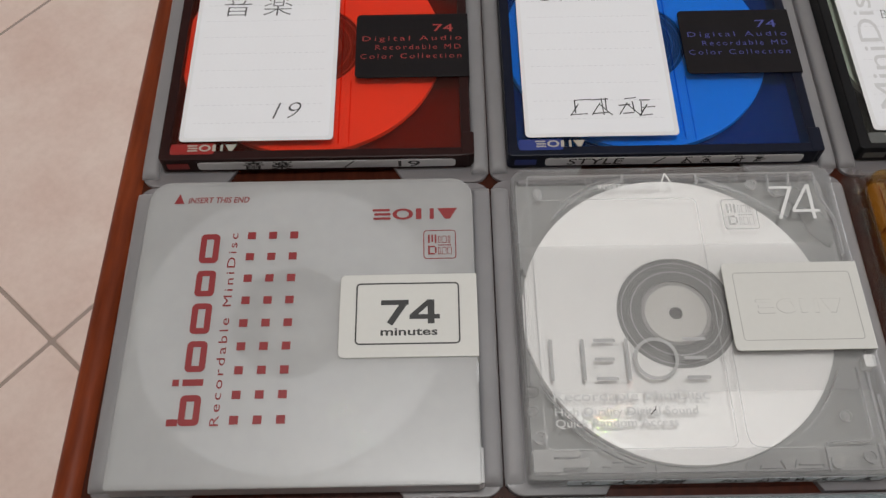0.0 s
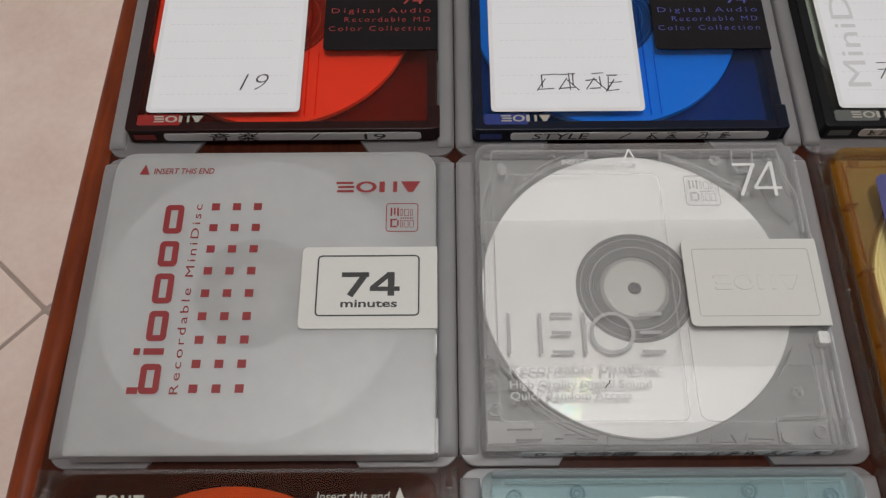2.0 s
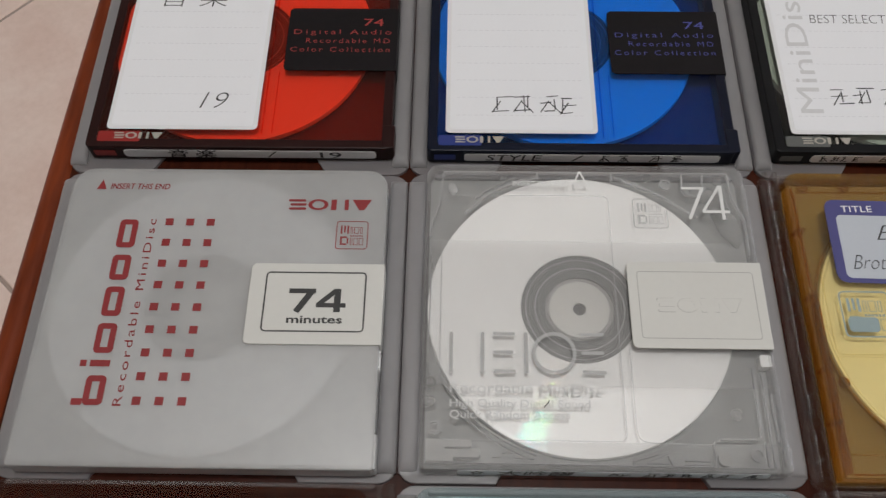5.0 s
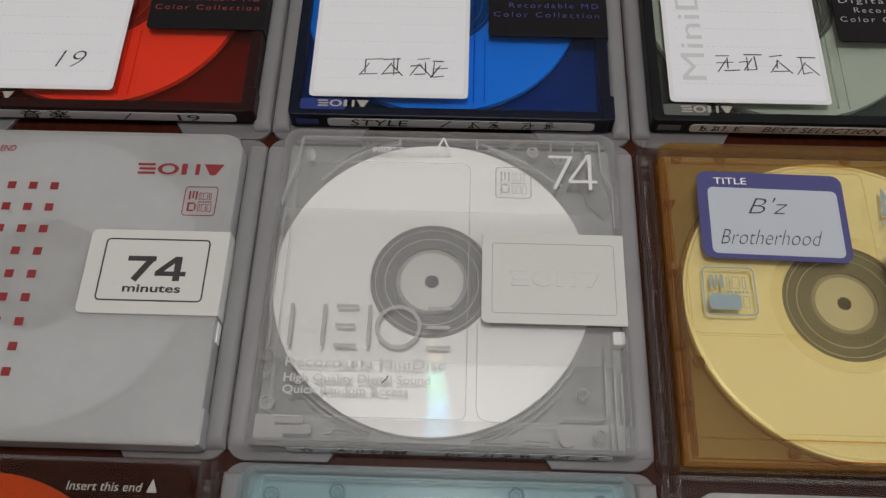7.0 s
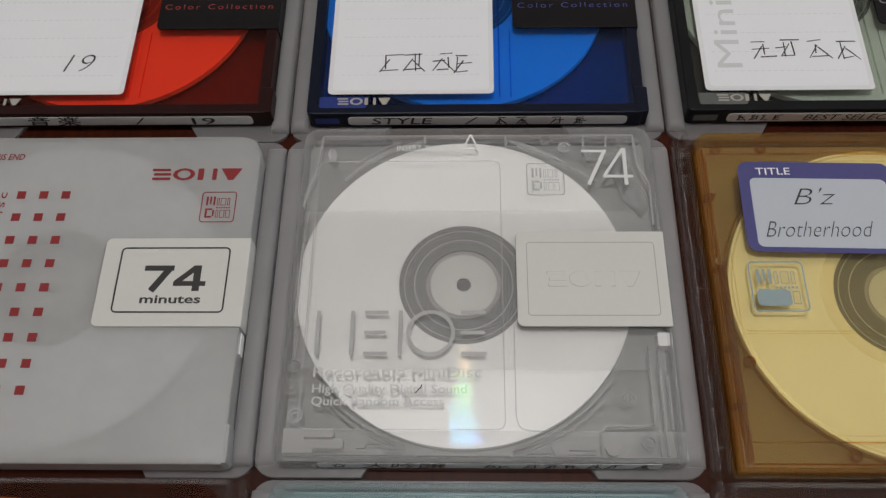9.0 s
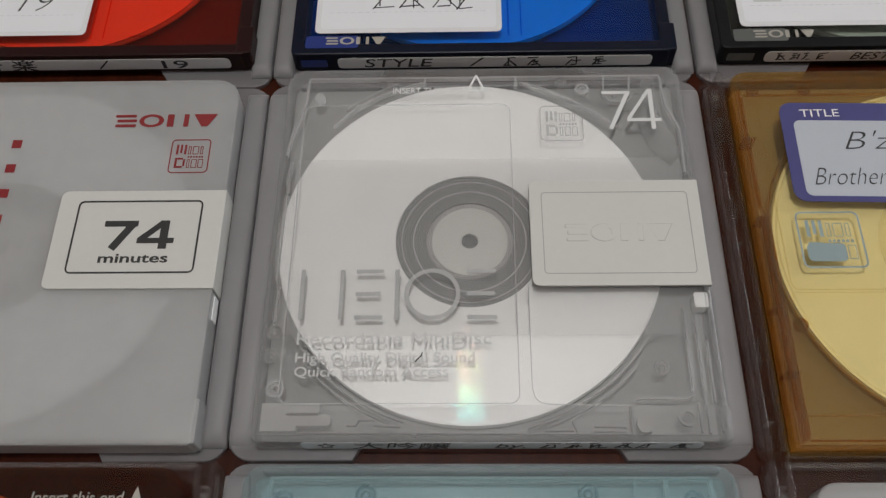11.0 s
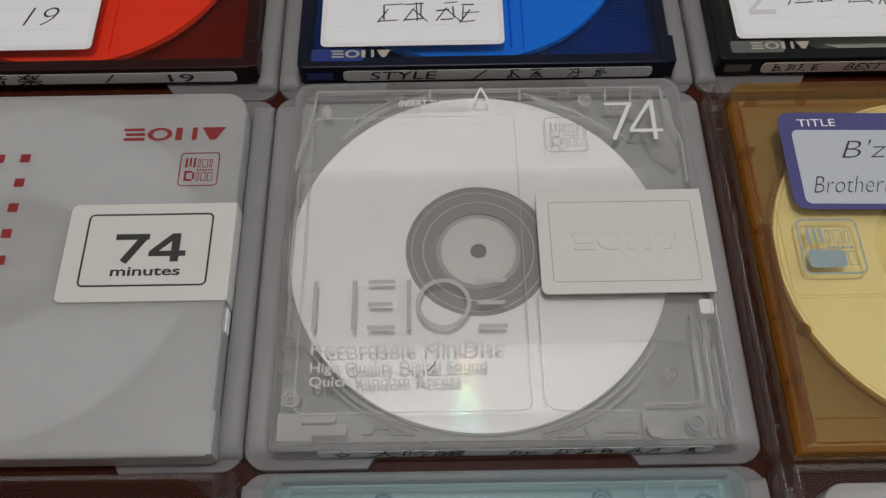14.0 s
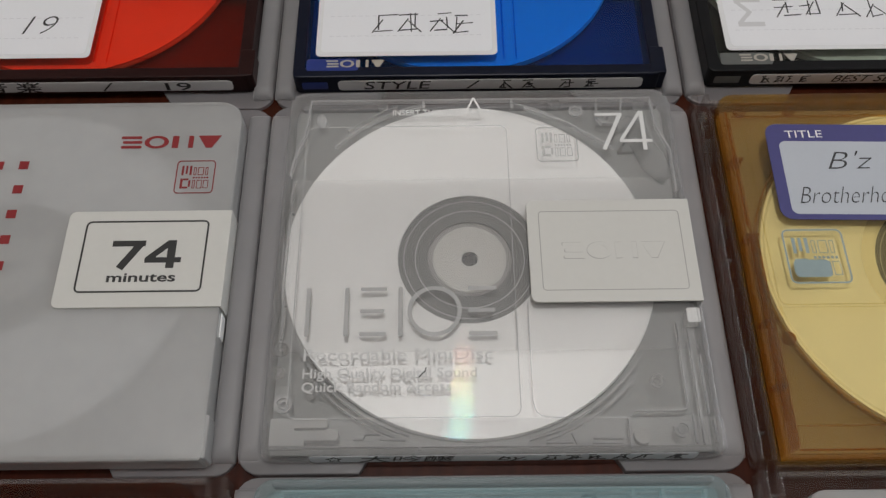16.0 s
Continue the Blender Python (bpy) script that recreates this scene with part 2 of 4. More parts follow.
M_DISC = disc_metal("silver_disc_layer", (0.94, 0.935, 0.92))
M_DISC_GOLD = disc_metal("gold_disc_layer", (0.92, 0.88, 0.74))
M_DISC_ORANGE = disc_metal("orange_disc_layer", (0.95, 0.56, 0.15))
M_DISC_RIM = solid("pale_disc_edge", (0.95, 0.95, 0.94), rough=0.3, vary=0.04, relief=0.02)
M_GOLD_BAND = solid("pale_gold_mirror_band", (0.96, 0.90, 0.70), 0.25, metal=0.3, vary=0.03, relief=0.02)
M_HUB_WELL = solid("grey_hub_well", (0.16, 0.16, 0.158), 0.35, vary=0.06, scale=240, relief=0.02)
M_HUB = solid("silver_hub_plate", (0.60, 0.59, 0.56), 0.42, metal=0.35, vary=0.04)
M_HUB_RING = solid("light_hub_ring", (0.55, 0.55, 0.54), 0.3, vary=0.05)
M_HOLE = solid("dark_spindle_hole", (0.05, 0.05, 0.05), 0.5)
M_PAPER = solid("white_label_paper", (0.735, 0.74, 0.765), 0.6, vary=0.015, scale=1500, relief=0.15)
M_PAPER_RIM = solid("grey_white_label_rim", (0.68, 0.68, 0.69), 0.6, vary=0.02)
M_PAPER_BLUE = solid("pale_blue_white_label_paper", (0.45, 0.48, 0.53), 0.55, vary=0.02, scale=1500)
M_LABEL_BLUE = solid("indigo_label_border", (0.048, 0.046, 0.18), 0.55, vary=0.06)
M_RULE = solid("faint_ruled_line", (0.60, 0.60, 0.63), 0.7, vary=0.05)
M_INK = solid("black_ink", (0.02, 0.02, 0.022), 0.5, vary=0.2)
M_PRINT_RED = solid("dark_red_print", (0.22, 0.012, 0.015), 0.45, vary=0.06)
M_PRINT_RED_LIT = solid("bright_red_print", (0.36, 0.035, 0.03), 0.45, vary=0.06)
M_PRINT_BLUE = solid("dim_blue_print", (0.06, 0.07, 0.30), 0.45, vary=0.06)
M_PRINT_BLACK = solid("black_print", (0.02, 0.02, 0.02), 0.45, vary=0.1)
M_PRINT_WHITE = solid("white_print", (0.80, 0.80, 0.79), 0.5, vary=0.02)
M_FORMAT_FAINT = clear("faint_grey_print", (0.97, 0.97, 0.97), haze=0.5, haze_colour=(0.62, 0.62, 0.61), rough=0.4, wave=0.0, through_share=0.2)
M_PRINT_THIN = clear("thin_white_print", (0.97, 0.97, 0.97), haze=0.9, haze_colour=(0.66, 0.66, 0.655), rough=0.4, wave=0.0, through_share=0.2)
M_MARK_THIN = clear("faint_white_print", (0.97, 0.97, 0.97), haze=0.3, haze_colour=(0.85, 0.85, 0.84), rough=0.4, wave=0.0, through_share=0.2)
M_PRINT_MID = clear("white_numeral_print", (0.97, 0.97, 0.97), haze=0.8, haze_colour=(0.85, 0.85, 0.84), rough=0.4, wave=0.0, through_share=0.15)
M_MATTE = clear("matte_shell_band", (0.99, 0.99, 0.99), haze=0.035, haze_colour=(0.85, 0.85, 0.84), rough=0.45, wave=0.0, through_share=0.2)
M_PRINT_SILVER = solid("silver_grey_print", (0.36, 0.335, 0.29), 0.4, vary=0.05)
M_PRINT_GREY = solid("pale_grey_print", (0.45, 0.45, 0.46), 0.6, vary=0.05)
M_PRINT_PALE = solid("very_pale_grey_print", (0.56, 0.56, 0.57), 0.6, vary=0.04)
M_PRINT_GREEN = solid("fresh_green_print", (0.13, 0.36, 0.05), 0.5, vary=0.1)
M_PRINT_SKY = solid("sky_blue_print", (0.25, 0.325, 0.335), 0.5, vary=0.06)


# ---------------------------------------------------------------- shape helpers (plans in millimetres)
def rr(x0, y0, x1, y1, r, n=5):
    """The outline of a rectangle with rounded corners; r: one radius, or four from the lower left, anticlockwise."""
    rs = r if isinstance(r, tuple) else (r,) * 4
    pts = []
    for (cx, cy, a), q in zip(((x0, y0, 180), (x1, y0, 270), (x1, y1, 0), (x0, y1, 90)), rs):
        q = max(q, 0.001)
        ox, oy = (cx + q if cx == x0 else cx - q), (cy + q if cy == y0 else cy - q)
        for k in range(n + 1):
            w = radians(a + 90 * k / n)
            pts.append((ox + q * math.cos(w), oy + q * math.sin(w)))
    return pts


def circle(cx, cy, r, n=48):
    return [(cx + r * math.cos(2 * math.pi * k / n), cy + r * math.sin(2 * math.pi * k / n)) for k in range(n)]


def shrink(loop, d):
    """The outline moved inwards by d."""
    out = []
    for k, p in enumerate(loop):
        a, b = Vector(loop[k - 1]), Vector(loop[(k + 1) % len(loop)])
        way = (b - a).normalized()
        out.append((p[0] - way.y * d, p[1] + way.x * d))
    return out


def prism(bm, loop, z0, z1, bev=0.0):
    """A slab with that outline between two heights, its upper edge bevelled."""
    levels = [(loop, z0), (loop, z1 - bev)]
    if bev:
        levels += [(shrink(loop, bev * 0.3), z1 - bev * 0.3), (shrink(loop, bev), z1)]
    else:
        levels[1] = (loop, z1)
    rings = [[bm.verts.new((x, y, z)) for x, y in lp] for lp, z in levels]
    n = len(loop)
    for a, b in zip(rings, rings[1:]):
        for k in range(n):
            bm.faces.new((a[k], a[(k + 1) % n], b[(k + 1) % n], b[k]))
    bm.faces.new(rings[-1])
    bm.faces.new(rings[0][::-1])


def band(bm, outer, inner, z0, z1):
    """A flat ring between two outlines of as many points."""
    n = len(outer)
    o0, o1, i0, i1 = ([bm.verts.new((x, y, z)) for x, y in lp] for lp, z in ((outer, z0), (outer, z1), (inner, z0), (inner, z1)))
    for k in range(n):
        j = (k + 1) % n
        bm.faces.new((o0[k], o0[j], o1[j], o1[k]))
        bm.faces.new((i0[j], i0[k], i1[k], i1[j]))
        bm.faces.new((o1[k], o1[j], i1[j], i1[k]))
        bm.faces.new((o0[j], o0[k], i0[k], i0[j]))


def outline(bm, x0, y0, x1, y1, r, w, z0, z1):
    o = rr(x0, y0, x1, y1, r)
    band(bm, o, rr(x0 + w, y0 + w, x1 - w, y1 - w, max(r - w, 0.05)), z0, z1)


def path_band(bm, pts, w, z0, z1):
    """A bent stroke of width w along a line of points."""
    left, right = [], []
    for k, p in enumerate(pts):
        a, b = Vector(pts[max(k - 1, 0)]), Vector(pts[min(k + 1, len(pts) - 1)])
        d = (b - a).normalized()
        left.append((p[0] - d.y * w / 2, p[1] + d.x * w / 2))
        right.append((p[0] + d.y * w / 2, p[1] - d.x * w / 2))
    for k in range(len(pts) - 1):
        prism(bm, [right[k], right[k + 1], left[k + 1], left[k]], z0, z1)


def bar(bm, x0, y0, x1, y1, w, z0, z1):
    """A straight stroke of width w between two points."""
    d = Vector((x1 - x0, y1 - y0))
    d = d.normalized() if d.length else Vector((1, 0))
    s = Vector((-d.y, d.x)) * w / 2
    prism(bm, [(x0 - s.x, y0 - s.y), (x1 - s.x, y1 - s.y), (x1 + s.x, y1 + s.y), (x0 + s.x, y0 + s.y)][::1], z0, z1)


def part(name, bm, mat, parent, label="", smooth=False):
    """Links a bmesh in millimetres as one mesh object under a thing or a part."""
    bmesh.ops.recalc_face_normals(bm, faces=bm.faces)
    bmesh.ops.scale(bm, vec=(0.001,) * 3, verts=bm.verts)
    me = bpy.data.meshes.new(name)
    bm.to_mesh(me)
    bm.free()
    me.materials.append(mat)
    if smooth:
        for f in me.polygons:
            f.use_smooth = True
    ob = new(name, me)
    if parent is not None:
        ob.parent = parent
    return tagged(ob, label=label)


def thing(name, x, y, z, label, category, group="", rz=0):
    """An empty at a thing's base, at a place in millimetres."""
    ob = new(name)
    ob.empty_display_size = 0.01
    ob.matrix_basis = pose(x / 1000, y / 1000, z / 1000, 0, 0, rz)
    return tagged(ob, label, category, group)


def slab(name, loop, z0, z1, mat, parent, label="", bev=0.0):
    bm = bmesh.new()
    prism(bm, loop, z0, z1, bev)
    return part(name, bm, mat, parent, label)


def lettering(name, text, x, y, high, mat, parent, z=0.02, wide=0.0, rz=0.0, lean=0.0, label="", space=1.0, thin=0.0, stand=False):
    """Solid letters: lower left corner, height of a capital and, where given, the whole width, in millimetres."""
    cu = bpy.data.curves.new(name, "FONT")
    cu.body, cu.size, cu.extrude, cu.shear, cu.space_character, cu.offset = text, 1.0, 0.5, lean, space, thin
    cu.resolution_u = 3
    tmp = new("tmp", cu)
    me = bpy.data.meshes.new_from_object(tmp.evaluated_get(bpy.context.evaluated_depsgraph_get()))
    bpy.data.objects.remove(tmp)
    bpy.data.curves.remove(cu)
    co = np.empty(len(me.vertices) * 3)
    me.vertices.foreach_get("co", co)
    co = co.reshape(-1, 3)
    if not len(co):
        return None
    s = high / 0.70
    co[:, 0] -= co[:, 0].min()
    co[:, 0] *= (wide / max(co[:, 0].max(), 1e-6)) if wide else s
    co[:, 1] *= s
    co[:, 2] = (co[:, 2] + 0.5) * 0.03
    if stand:
        co = np.stack([co[:, 0] + x, y - co[:, 2], co[:, 1] + z], 1)
    else:
        c, q = math.cos(radians(rz)), math.sin(radians(rz))
        co = np.stack([co[:, 0] * c - co[:, 1] * q + x, co[:, 0] * q + co[:, 1] * c + y, co[:, 2] + z], 1)
    me.vertices.foreach_set("co", (co * 0.001).ravel())
    me.materials.clear()
    me.materials.append(mat)
    me.name = name
    ob = new(name, me)
    ob.parent = parent
    return tagged(ob, label=label)


# ---------------------------------------------------------------- the room
def room():
    """Plain walls, ceiling and one window that close the place."""
    X0, X1, Y0, Y1, Z0, Z1 = -1900, 2300, -1900, 2000, FLOOR * 1000, 2080
    for name, box in (
        ("wall_west", (X0 - 120, Y0 - 120, X0, Y1 + 120)),
        ("wall_north", (X0, Y1, X1, Y1 + 120)),
        ("wall_south", (X0, Y0 - 120, X1, Y0)),
    ):
        tagged(slab(name, rr(*box, 1), Z0, Z1, M_WALL, None), "plain white painted room wall", "wall", kind="structure")
    bm = bmesh.new()
    wy0, wy1, wz0, wz1 = 0, 1500, 400, 1600
    for a, b, c, d in ((Y0 - 120, wy0, Z0, Z1), (wy1, Y1 + 120, Z0, Z1), (wy0, wy1, Z0, wz0), (wy0, wy1, wz1, Z1)):
        prism(bm, [(X1, a), (X1 + 120, a), (X1 + 120, b), (X1, b)], c, d)
    tagged(part("wall_east", bm, M_WALL, None), "white painted wall with a wide window", "wall", kind="structure")
    tagged(slab("ceiling", rr(X0 - 120, Y0 - 120, X1 + 120, Y1 + 120, 1), Z1, Z1 + 100, M_CEIL, None), "plain white painted ceiling", "ceiling", kind="structure")
    win = tagged(new("window_1"), "wide white framed window letting in daylight", "window", kind="structure")
    for a, b, c, d in ((wy0, wy1, wz0, wz0 + 50), (wy0, wy1, wz1 - 50, wz1), (wy0, wy0 + 50, wz0 + 50, wz1 - 50), (wy1 - 50, wy1, wz0 + 50, wz1 - 50), (725, 775, wz0 + 50, wz1 - 50)):
        slab("window_frame", [(X1 + 40, a), (X1 + 90, a), (X1 + 90, b), (X1 + 40, b)], c, d, M_TRIM, win)
    for a, b in ((wy0 + 50, 725), (775, wy1 - 50)):
        p = slab("pane", [(X1 + 60, a), (X1 + 66, a), (X1 + 66, b), (X1 + 60, b)], wz0 + 50, wz1 - 50, M_PANE, win)
        p.visible_shadow = False
    fix = thing("ceiling_lamp", 40, 140, Z1, "round white ceiling lamp, switched on", "lamp")
    bm = bmesh.new()
    band(bm, circle(0, 0, 290), circle(0, 0, 262), -200, -1)
    part("lamp_ring", bm, M_TRIM, fix)
    slab("lamp_plate", circle(0, 0, 262), -40, -1, M_TRIM, fix)
    slab("lamp_diffuser", circle(0, 0, 261), -196, -190, M_GLOW, fix, "glowing white diffuser")


room()


def low_table():
    """A low lacquered wooden table with rounded edges."""
    ob = thing("low_table", 0, 0, FLOOR * 1000, "low red-brown lacquered wooden table with rounded edge on tiles", "table", rz=-1.35)
    top, base = TABLE * 1000 - FLOOR * 1000, 0
    bm = bmesh.new()
    x0, y0, x1, y1 = -77.8, -230, 520, 330
    levels = []
    r = 2.2
    for k in range(9):
        a = radians(-90 + 180 * k / 8)
        levels.append((r - r * math.cos(a), top - r + r * math.sin(a) * 1.0))
    rings = []
    inner = 6.4
    for inset, z in [(inner, top - 2 * r)] + levels + [(inner, top)]:
        rings.append([bm.verts.new((x, y, z)) for x, y in rr(x0 + inset, y0 + inset, x1 - inset, y1 - inset, 14 - min(inset, 10), 6)])
    n = len(rings[0])
    for a, b in zip(rings, rings[1:] + rings[:1]):
        for k in range(n):
            bm.faces.new((a[k], a[(k + 1) % n], b[(k + 1) % n], b[k]))
    part("edge_moulding", bm, M_WOOD_EDGE, ob, "glossy red-brown rounded wooden edge", smooth=True)
    slab("tabletop", rr(x0 + inner, y0 + inner, x1 - inner, y1 - inner, 14 - inner, 6), top - 2 * r - 8, top, M_WOOD, ob, "glossy dark red-brown wooden top")
    for x in (x0 + 40, x1 - 85):
        for y in (y0 + 40, y1 - 85):
            slab("leg", rr(x, y, x + 45, y + 45, 4), 0, top - 2 * r - 7, M_WOOD, ob, bev=1)


low_table()


# ---------------------------------------------------------------- cases
CASE_W, CASE_H = 79.95, 71.15
T = TABLE * 1000


def soft_case(x, y, label, deep=0.9):
    """A milky soft sleeve: floor sheet with a finger notch, rounded side rails, low back lip."""
    ob = thing("minidisc_case", x, y, T, label, "disc case", "cases in rows on the table")
    W, H = CASE_W, CASE_H
    loop = rr(0, 0, W, H, 3.6)
    notch = [(19.2, 0), (22.2, 5.0), (23.2, 5.8), (56.6, 5.8), (57.6, 5.0), (60.8, 0)]
    loop = loop[:6] + notch + loop[6:]
    slab("floor_sheet", loop, 0, deep, M_CASE, ob, bev=0.2)
    for name, a in (("side_rail", 0.1), ("side_rail", W - 4.0)):
        bm = bmesh.new()
        prof = [(a + 1.95 - 1.95 * math.copysign(abs(math.cos(math.pi * k / 12)) ** 0.55, math.cos(math.pi * k / 12)), 0.9 + 1.7 * math.sin(math.pi * k / 12) ** 0.7) for k in range(13)]
        rows = []
        for yy, s in ((2.0, 0.30), (2.8, 0.8), (4.4, 1.0), (H - 4.4, 1.0), (H - 2.8, 0.8), (H - 2.0, 0.30)):
            rows.append([bm.verts.new((px, yy, 0.9 + (pz - 0.9) * s)) for px, pz in prof])
        for p, q in zip(rows, rows[1:]):
            for k in range(12):
                bm.faces.new((p[k], p[k + 1], q[k + 1], q[k]))
        bm.faces.new(rows[0][::-1])
        bm.faces.new(rows[-1])
        for p, q in zip(rows, rows[1:]):
            bm.faces.new((p[0], q[0], q[-1], p[-1]))
        part(name, bm, M_CASE_RAIL, ob, smooth=True)
    slab("back_lip", rr(6, H - 2.0, W - 6, H - 0.9, 0.5), 0.9, 3.2, M_CASE, ob, bev=0.3)
    return ob


def hard_case(x, y, label):
    """A clear hard box half: thin floor, upright side walls, ribs along the hinges."""
    ob = thing("minidisc_case", x, y, T, label, "disc case", "cases in rows on the table")
    W, H = CASE_W, CASE_H
    slab("floor_sheet", rr(0, 0, W, H, 1.5), 0, 0.9, M_CASE_CLEAR, ob, bev=0.2)
    for a in (0.1, 2.3, W - 3.5, W - 1.3):
        slab("side_wall", rr(a, 0.6, a + 1.1, H - 0.6, 0.3), 0.9, 4.9, M_CASE_CLEAR, ob, bev=0.25)
    for b in (0.1, H - 1.2):
        slab("end_wall", rr(4.0, b, W - 4.0, b + 1.0, 0.3), 0.9, 2.6, M_CASE_LIP, ob, bev=0.25)
    for b in (14.0, H - 16.0, H / 2 + 4):
        slab("hinge_rib", rr(1.3, b, 2.2, b + 4.5, 0.3), 0.9, 4.4, M_CASE_CLEAR, ob, bev=0.2)
        slab("hinge_rib", rr(W - 2.3, b, W - 1.4, b + 4.5, 0.3), 0.9, 4.4, M_CASE_CLEAR, ob, bev=0.2)
    for a in (1.25, W - 2.4):
        for b, h in ((H - 4.6, 4.2), (H - 7.4, 3.6), (H - 11.0, 4.3), (5.0, 3.8), (H / 2, 3.4)):
            slab("hinge_web", rr(a, b, a + 1.15, b + 0.45, 0.1, 1), 0.9, h, M_CASE_LIP, ob)
        bm = bmesh.new()
        bmesh.ops.create_cone(bm, cap_ends=True, segments=14, radius1=0.75, radius2=0.65, depth=1.1, matrix=Matrix.Translation((a + 0.6, H - 5.6, 3.6)) @ Matrix.Rotation(radians(90), 4, "Y"))
        part("hinge_pin", bm, M_CASE_LIP, ob, "small clear hinge pin", smooth=True)
    return ob


COL = (-69.1, 11.0, 91.3)
ROW = (-38.6, 32.75, 104.1)
for r_, y_ in enumerate(ROW):
    for c_, x_ in enumerate(COL):
        if (r_, c_) in ((1, 2), (0, 0), (0, 2)):
            hard_case(x_, y_, "clear hard plastic disc case lying open on the table")
        else:
            soft_case(x_, y_, "milky soft plastic disc sleeve with a finger notch, on the table", 1.6 if (r_, c_) == (1, 1) else 0.9)


# ---------------------------------------------------------------- cartridges


def disc(parent, mat, well=M_HUB_WELL, hub=M_HUB, CX=CX, CY=CY, plate=7.3, rim=M_DISC_RIM):
    """A 64 mm disc with its hub."""
    bm = bmesh.new()
    band(bm, circle(CX, CY, 32, 96), circle(CX, CY, 12.45, 96), -3.3, -2.1)
    d = part("disc", bm, mat, parent, "shiny recordable disc")
    bm = bmesh.new()
    rings = [[bm.verts.new((x, y, z)) for x, y in circle(CX, CY, r, 96)] for r, z in ((31.2, -3.36), (31.2, -2.06), (31.6, -2.1), (32.1, -2.7), (32.1, -3.36))]
    for a, b in zip(rings, rings[1:] + rings[:1]):
        for k in range(96):
            bm.faces.new((a[k], a[(k + 1) % 96], b[(k + 1) % 96], b[k]))
    part("disc_rim", bm, rim, d)
    bm = bmesh.new()
    band(bm, circle(CX, CY, 12.45, 72), circle(CX, CY, plate, 72), -3.5, -2.5)
    part("hub_well", bm, well, d)
    bm = bmesh.new()
    band(bm, circle(CX, CY, 9.55), circle(CX, CY, 9.4), -2.5, -2.42)
    part("hub_ridge", bm, M_HUB_RING, d)
    bm = bmesh.new()
    band(bm, circle(CX, CY, 11.5), circle(CX, CY, 11.38), -2.5, -2.42)
    part("hub_ridge", bm, M_HUB_RING, d)
    bm = bmesh.new()
    band(bm, circle(CX, CY, plate), circle(CX, CY, plate - 0.9), -3.9, -2.95)
    part("hub_collar", bm, M_SHUT_GREY, d)
    bm = bmesh.new()
    band(bm, circle(CX, CY, plate - 0.9), circle(CX, CY, 1.4), -3.9, -2.8)
    part("hub_plate", bm, hub, d)
    bm = bmesh.new()
    prism(bm, circle(CX, CY, 1.5), -4.1, -3.3)
    part("spindle_hole", bm, M_HOLE, d)
    return d


def shell(ob, mat, rim=None, corner=2.0, rim_w=1.1, top_corner=None, back=None, H=H, low=-5.0):
    """Upper and lower sheets of a cartridge and the wall between them."""
    rim = rim or mat
    rs = (corner, corner, top_corner or corner, top_corner or corner)
    out = rr(0, 0, W, H, rs)
    inn = rr(rim_w, rim_w, W - rim_w, H - rim_w, tuple(max(q - rim_w, 0.2) for q in rs))
    top = slab("top_shell", shrink(inn, -0.001), -0.7, -0.02, mat, ob, bev=0.0)
    slab("bottom_shell", inn, low, low + 0.5, back or mat, ob)
    bm = bmesh.new()
    n = len(out)
    o2, o3 = shrink(out, 0.08), shrink(out, 0.3)
    rings = [[bm.verts.new((x, y, z)) for x, y in lp] for lp, z in ((inn, low), (o3, low), (out, low + 0.3), (out, -0.3), (o2, -0.08), (o3, 0.0), (inn, 0.0))]
    for a, b in zip(rings, rings[1:] + rings[:1]):
        for k in range(n):
            bm.faces.new((a[k], a[(k + 1) % n], b[(k + 1) % n], b[k]))
    part("rim_frame", bm, rim, ob)
    return top


def shutter(ob, mat, x0=42.6, y0=25.3, y1=44.6, box=True, groove=M_SHUT_GREY):
    """The sliding metal door, bent round the edge of the cartridge."""
    bm = bmesh.new()
    prism(bm, rr(x0, y0, W + 0.25, y1, (1.2, 0.1, 0.1, 1.2)), 0.02, 0.32, 0.08)
    s = part("shutter", bm, mat, ob, "thin metal shutter")
    slab("shutter_edge", [(W + 0.02, y0), (W + 0.25, y0), (W + 0.25, y1), (W + 0.02, y1)], -4.9, 0.015, mat, s)
    # a flat grey line paints the shade of the pressed groove
    if box:
        bm = bmesh.new()
        outline(bm, x0 + 1.9, y0 + 2.1, W - 1.7, y1 - 2.1, 0.8, 0.12, 0.30, 0.345)
        part("pressed_line_shade", bm, groove, s)
    return s


def ellipse(cx, cy, rx, ry, n=32):
    return [(cx + rx * math.cos(2 * math.pi * k / n), cy + ry * math.sin(2 * math.pi * k / n)) for k in range(n)]


def wordmark(ob, x, y, wide, high, mat, z=0.02, name="trade_mark"):
    """A trade mark as four plain shapes: stacked bars, a ring, two posts and a wedge."""
    bm = bmesh.new()
    u, top = wide / 18.6, z + 0.03
    h = high
    for a, b, f in ((0.3, 4.1, 0.0), (0.5, 4.1, 0.39), (0.1, 3.9, 0.78)):
        prism(bm, rr(x + a * u, y + f * h, x + b * u, y + (f + 0.22) * h, h * 0.08, 2), z, top)
    band(bm, ellipse(x + 6.75 * u, y + h / 2, 2.25 * u, h * 0.52), ellipse(x + 6.75 * u, y + h / 2, 1.35 * u, h * 0.34), z, top)
    for a, b in ((9.6, 10.8), (12.6, 13.5)):
        prism(bm, rr(x + a * u, y, x + b * u, y + h, h * 0.04, 1), z, top)
    prism(bm, [(x + 15.9 * u, y), (x + 17.0 * u, y), (x + 18.6 * u, y + h), (x + 14.3 * u, y + h)], z, top)
    return part(name, bm, mat, ob)


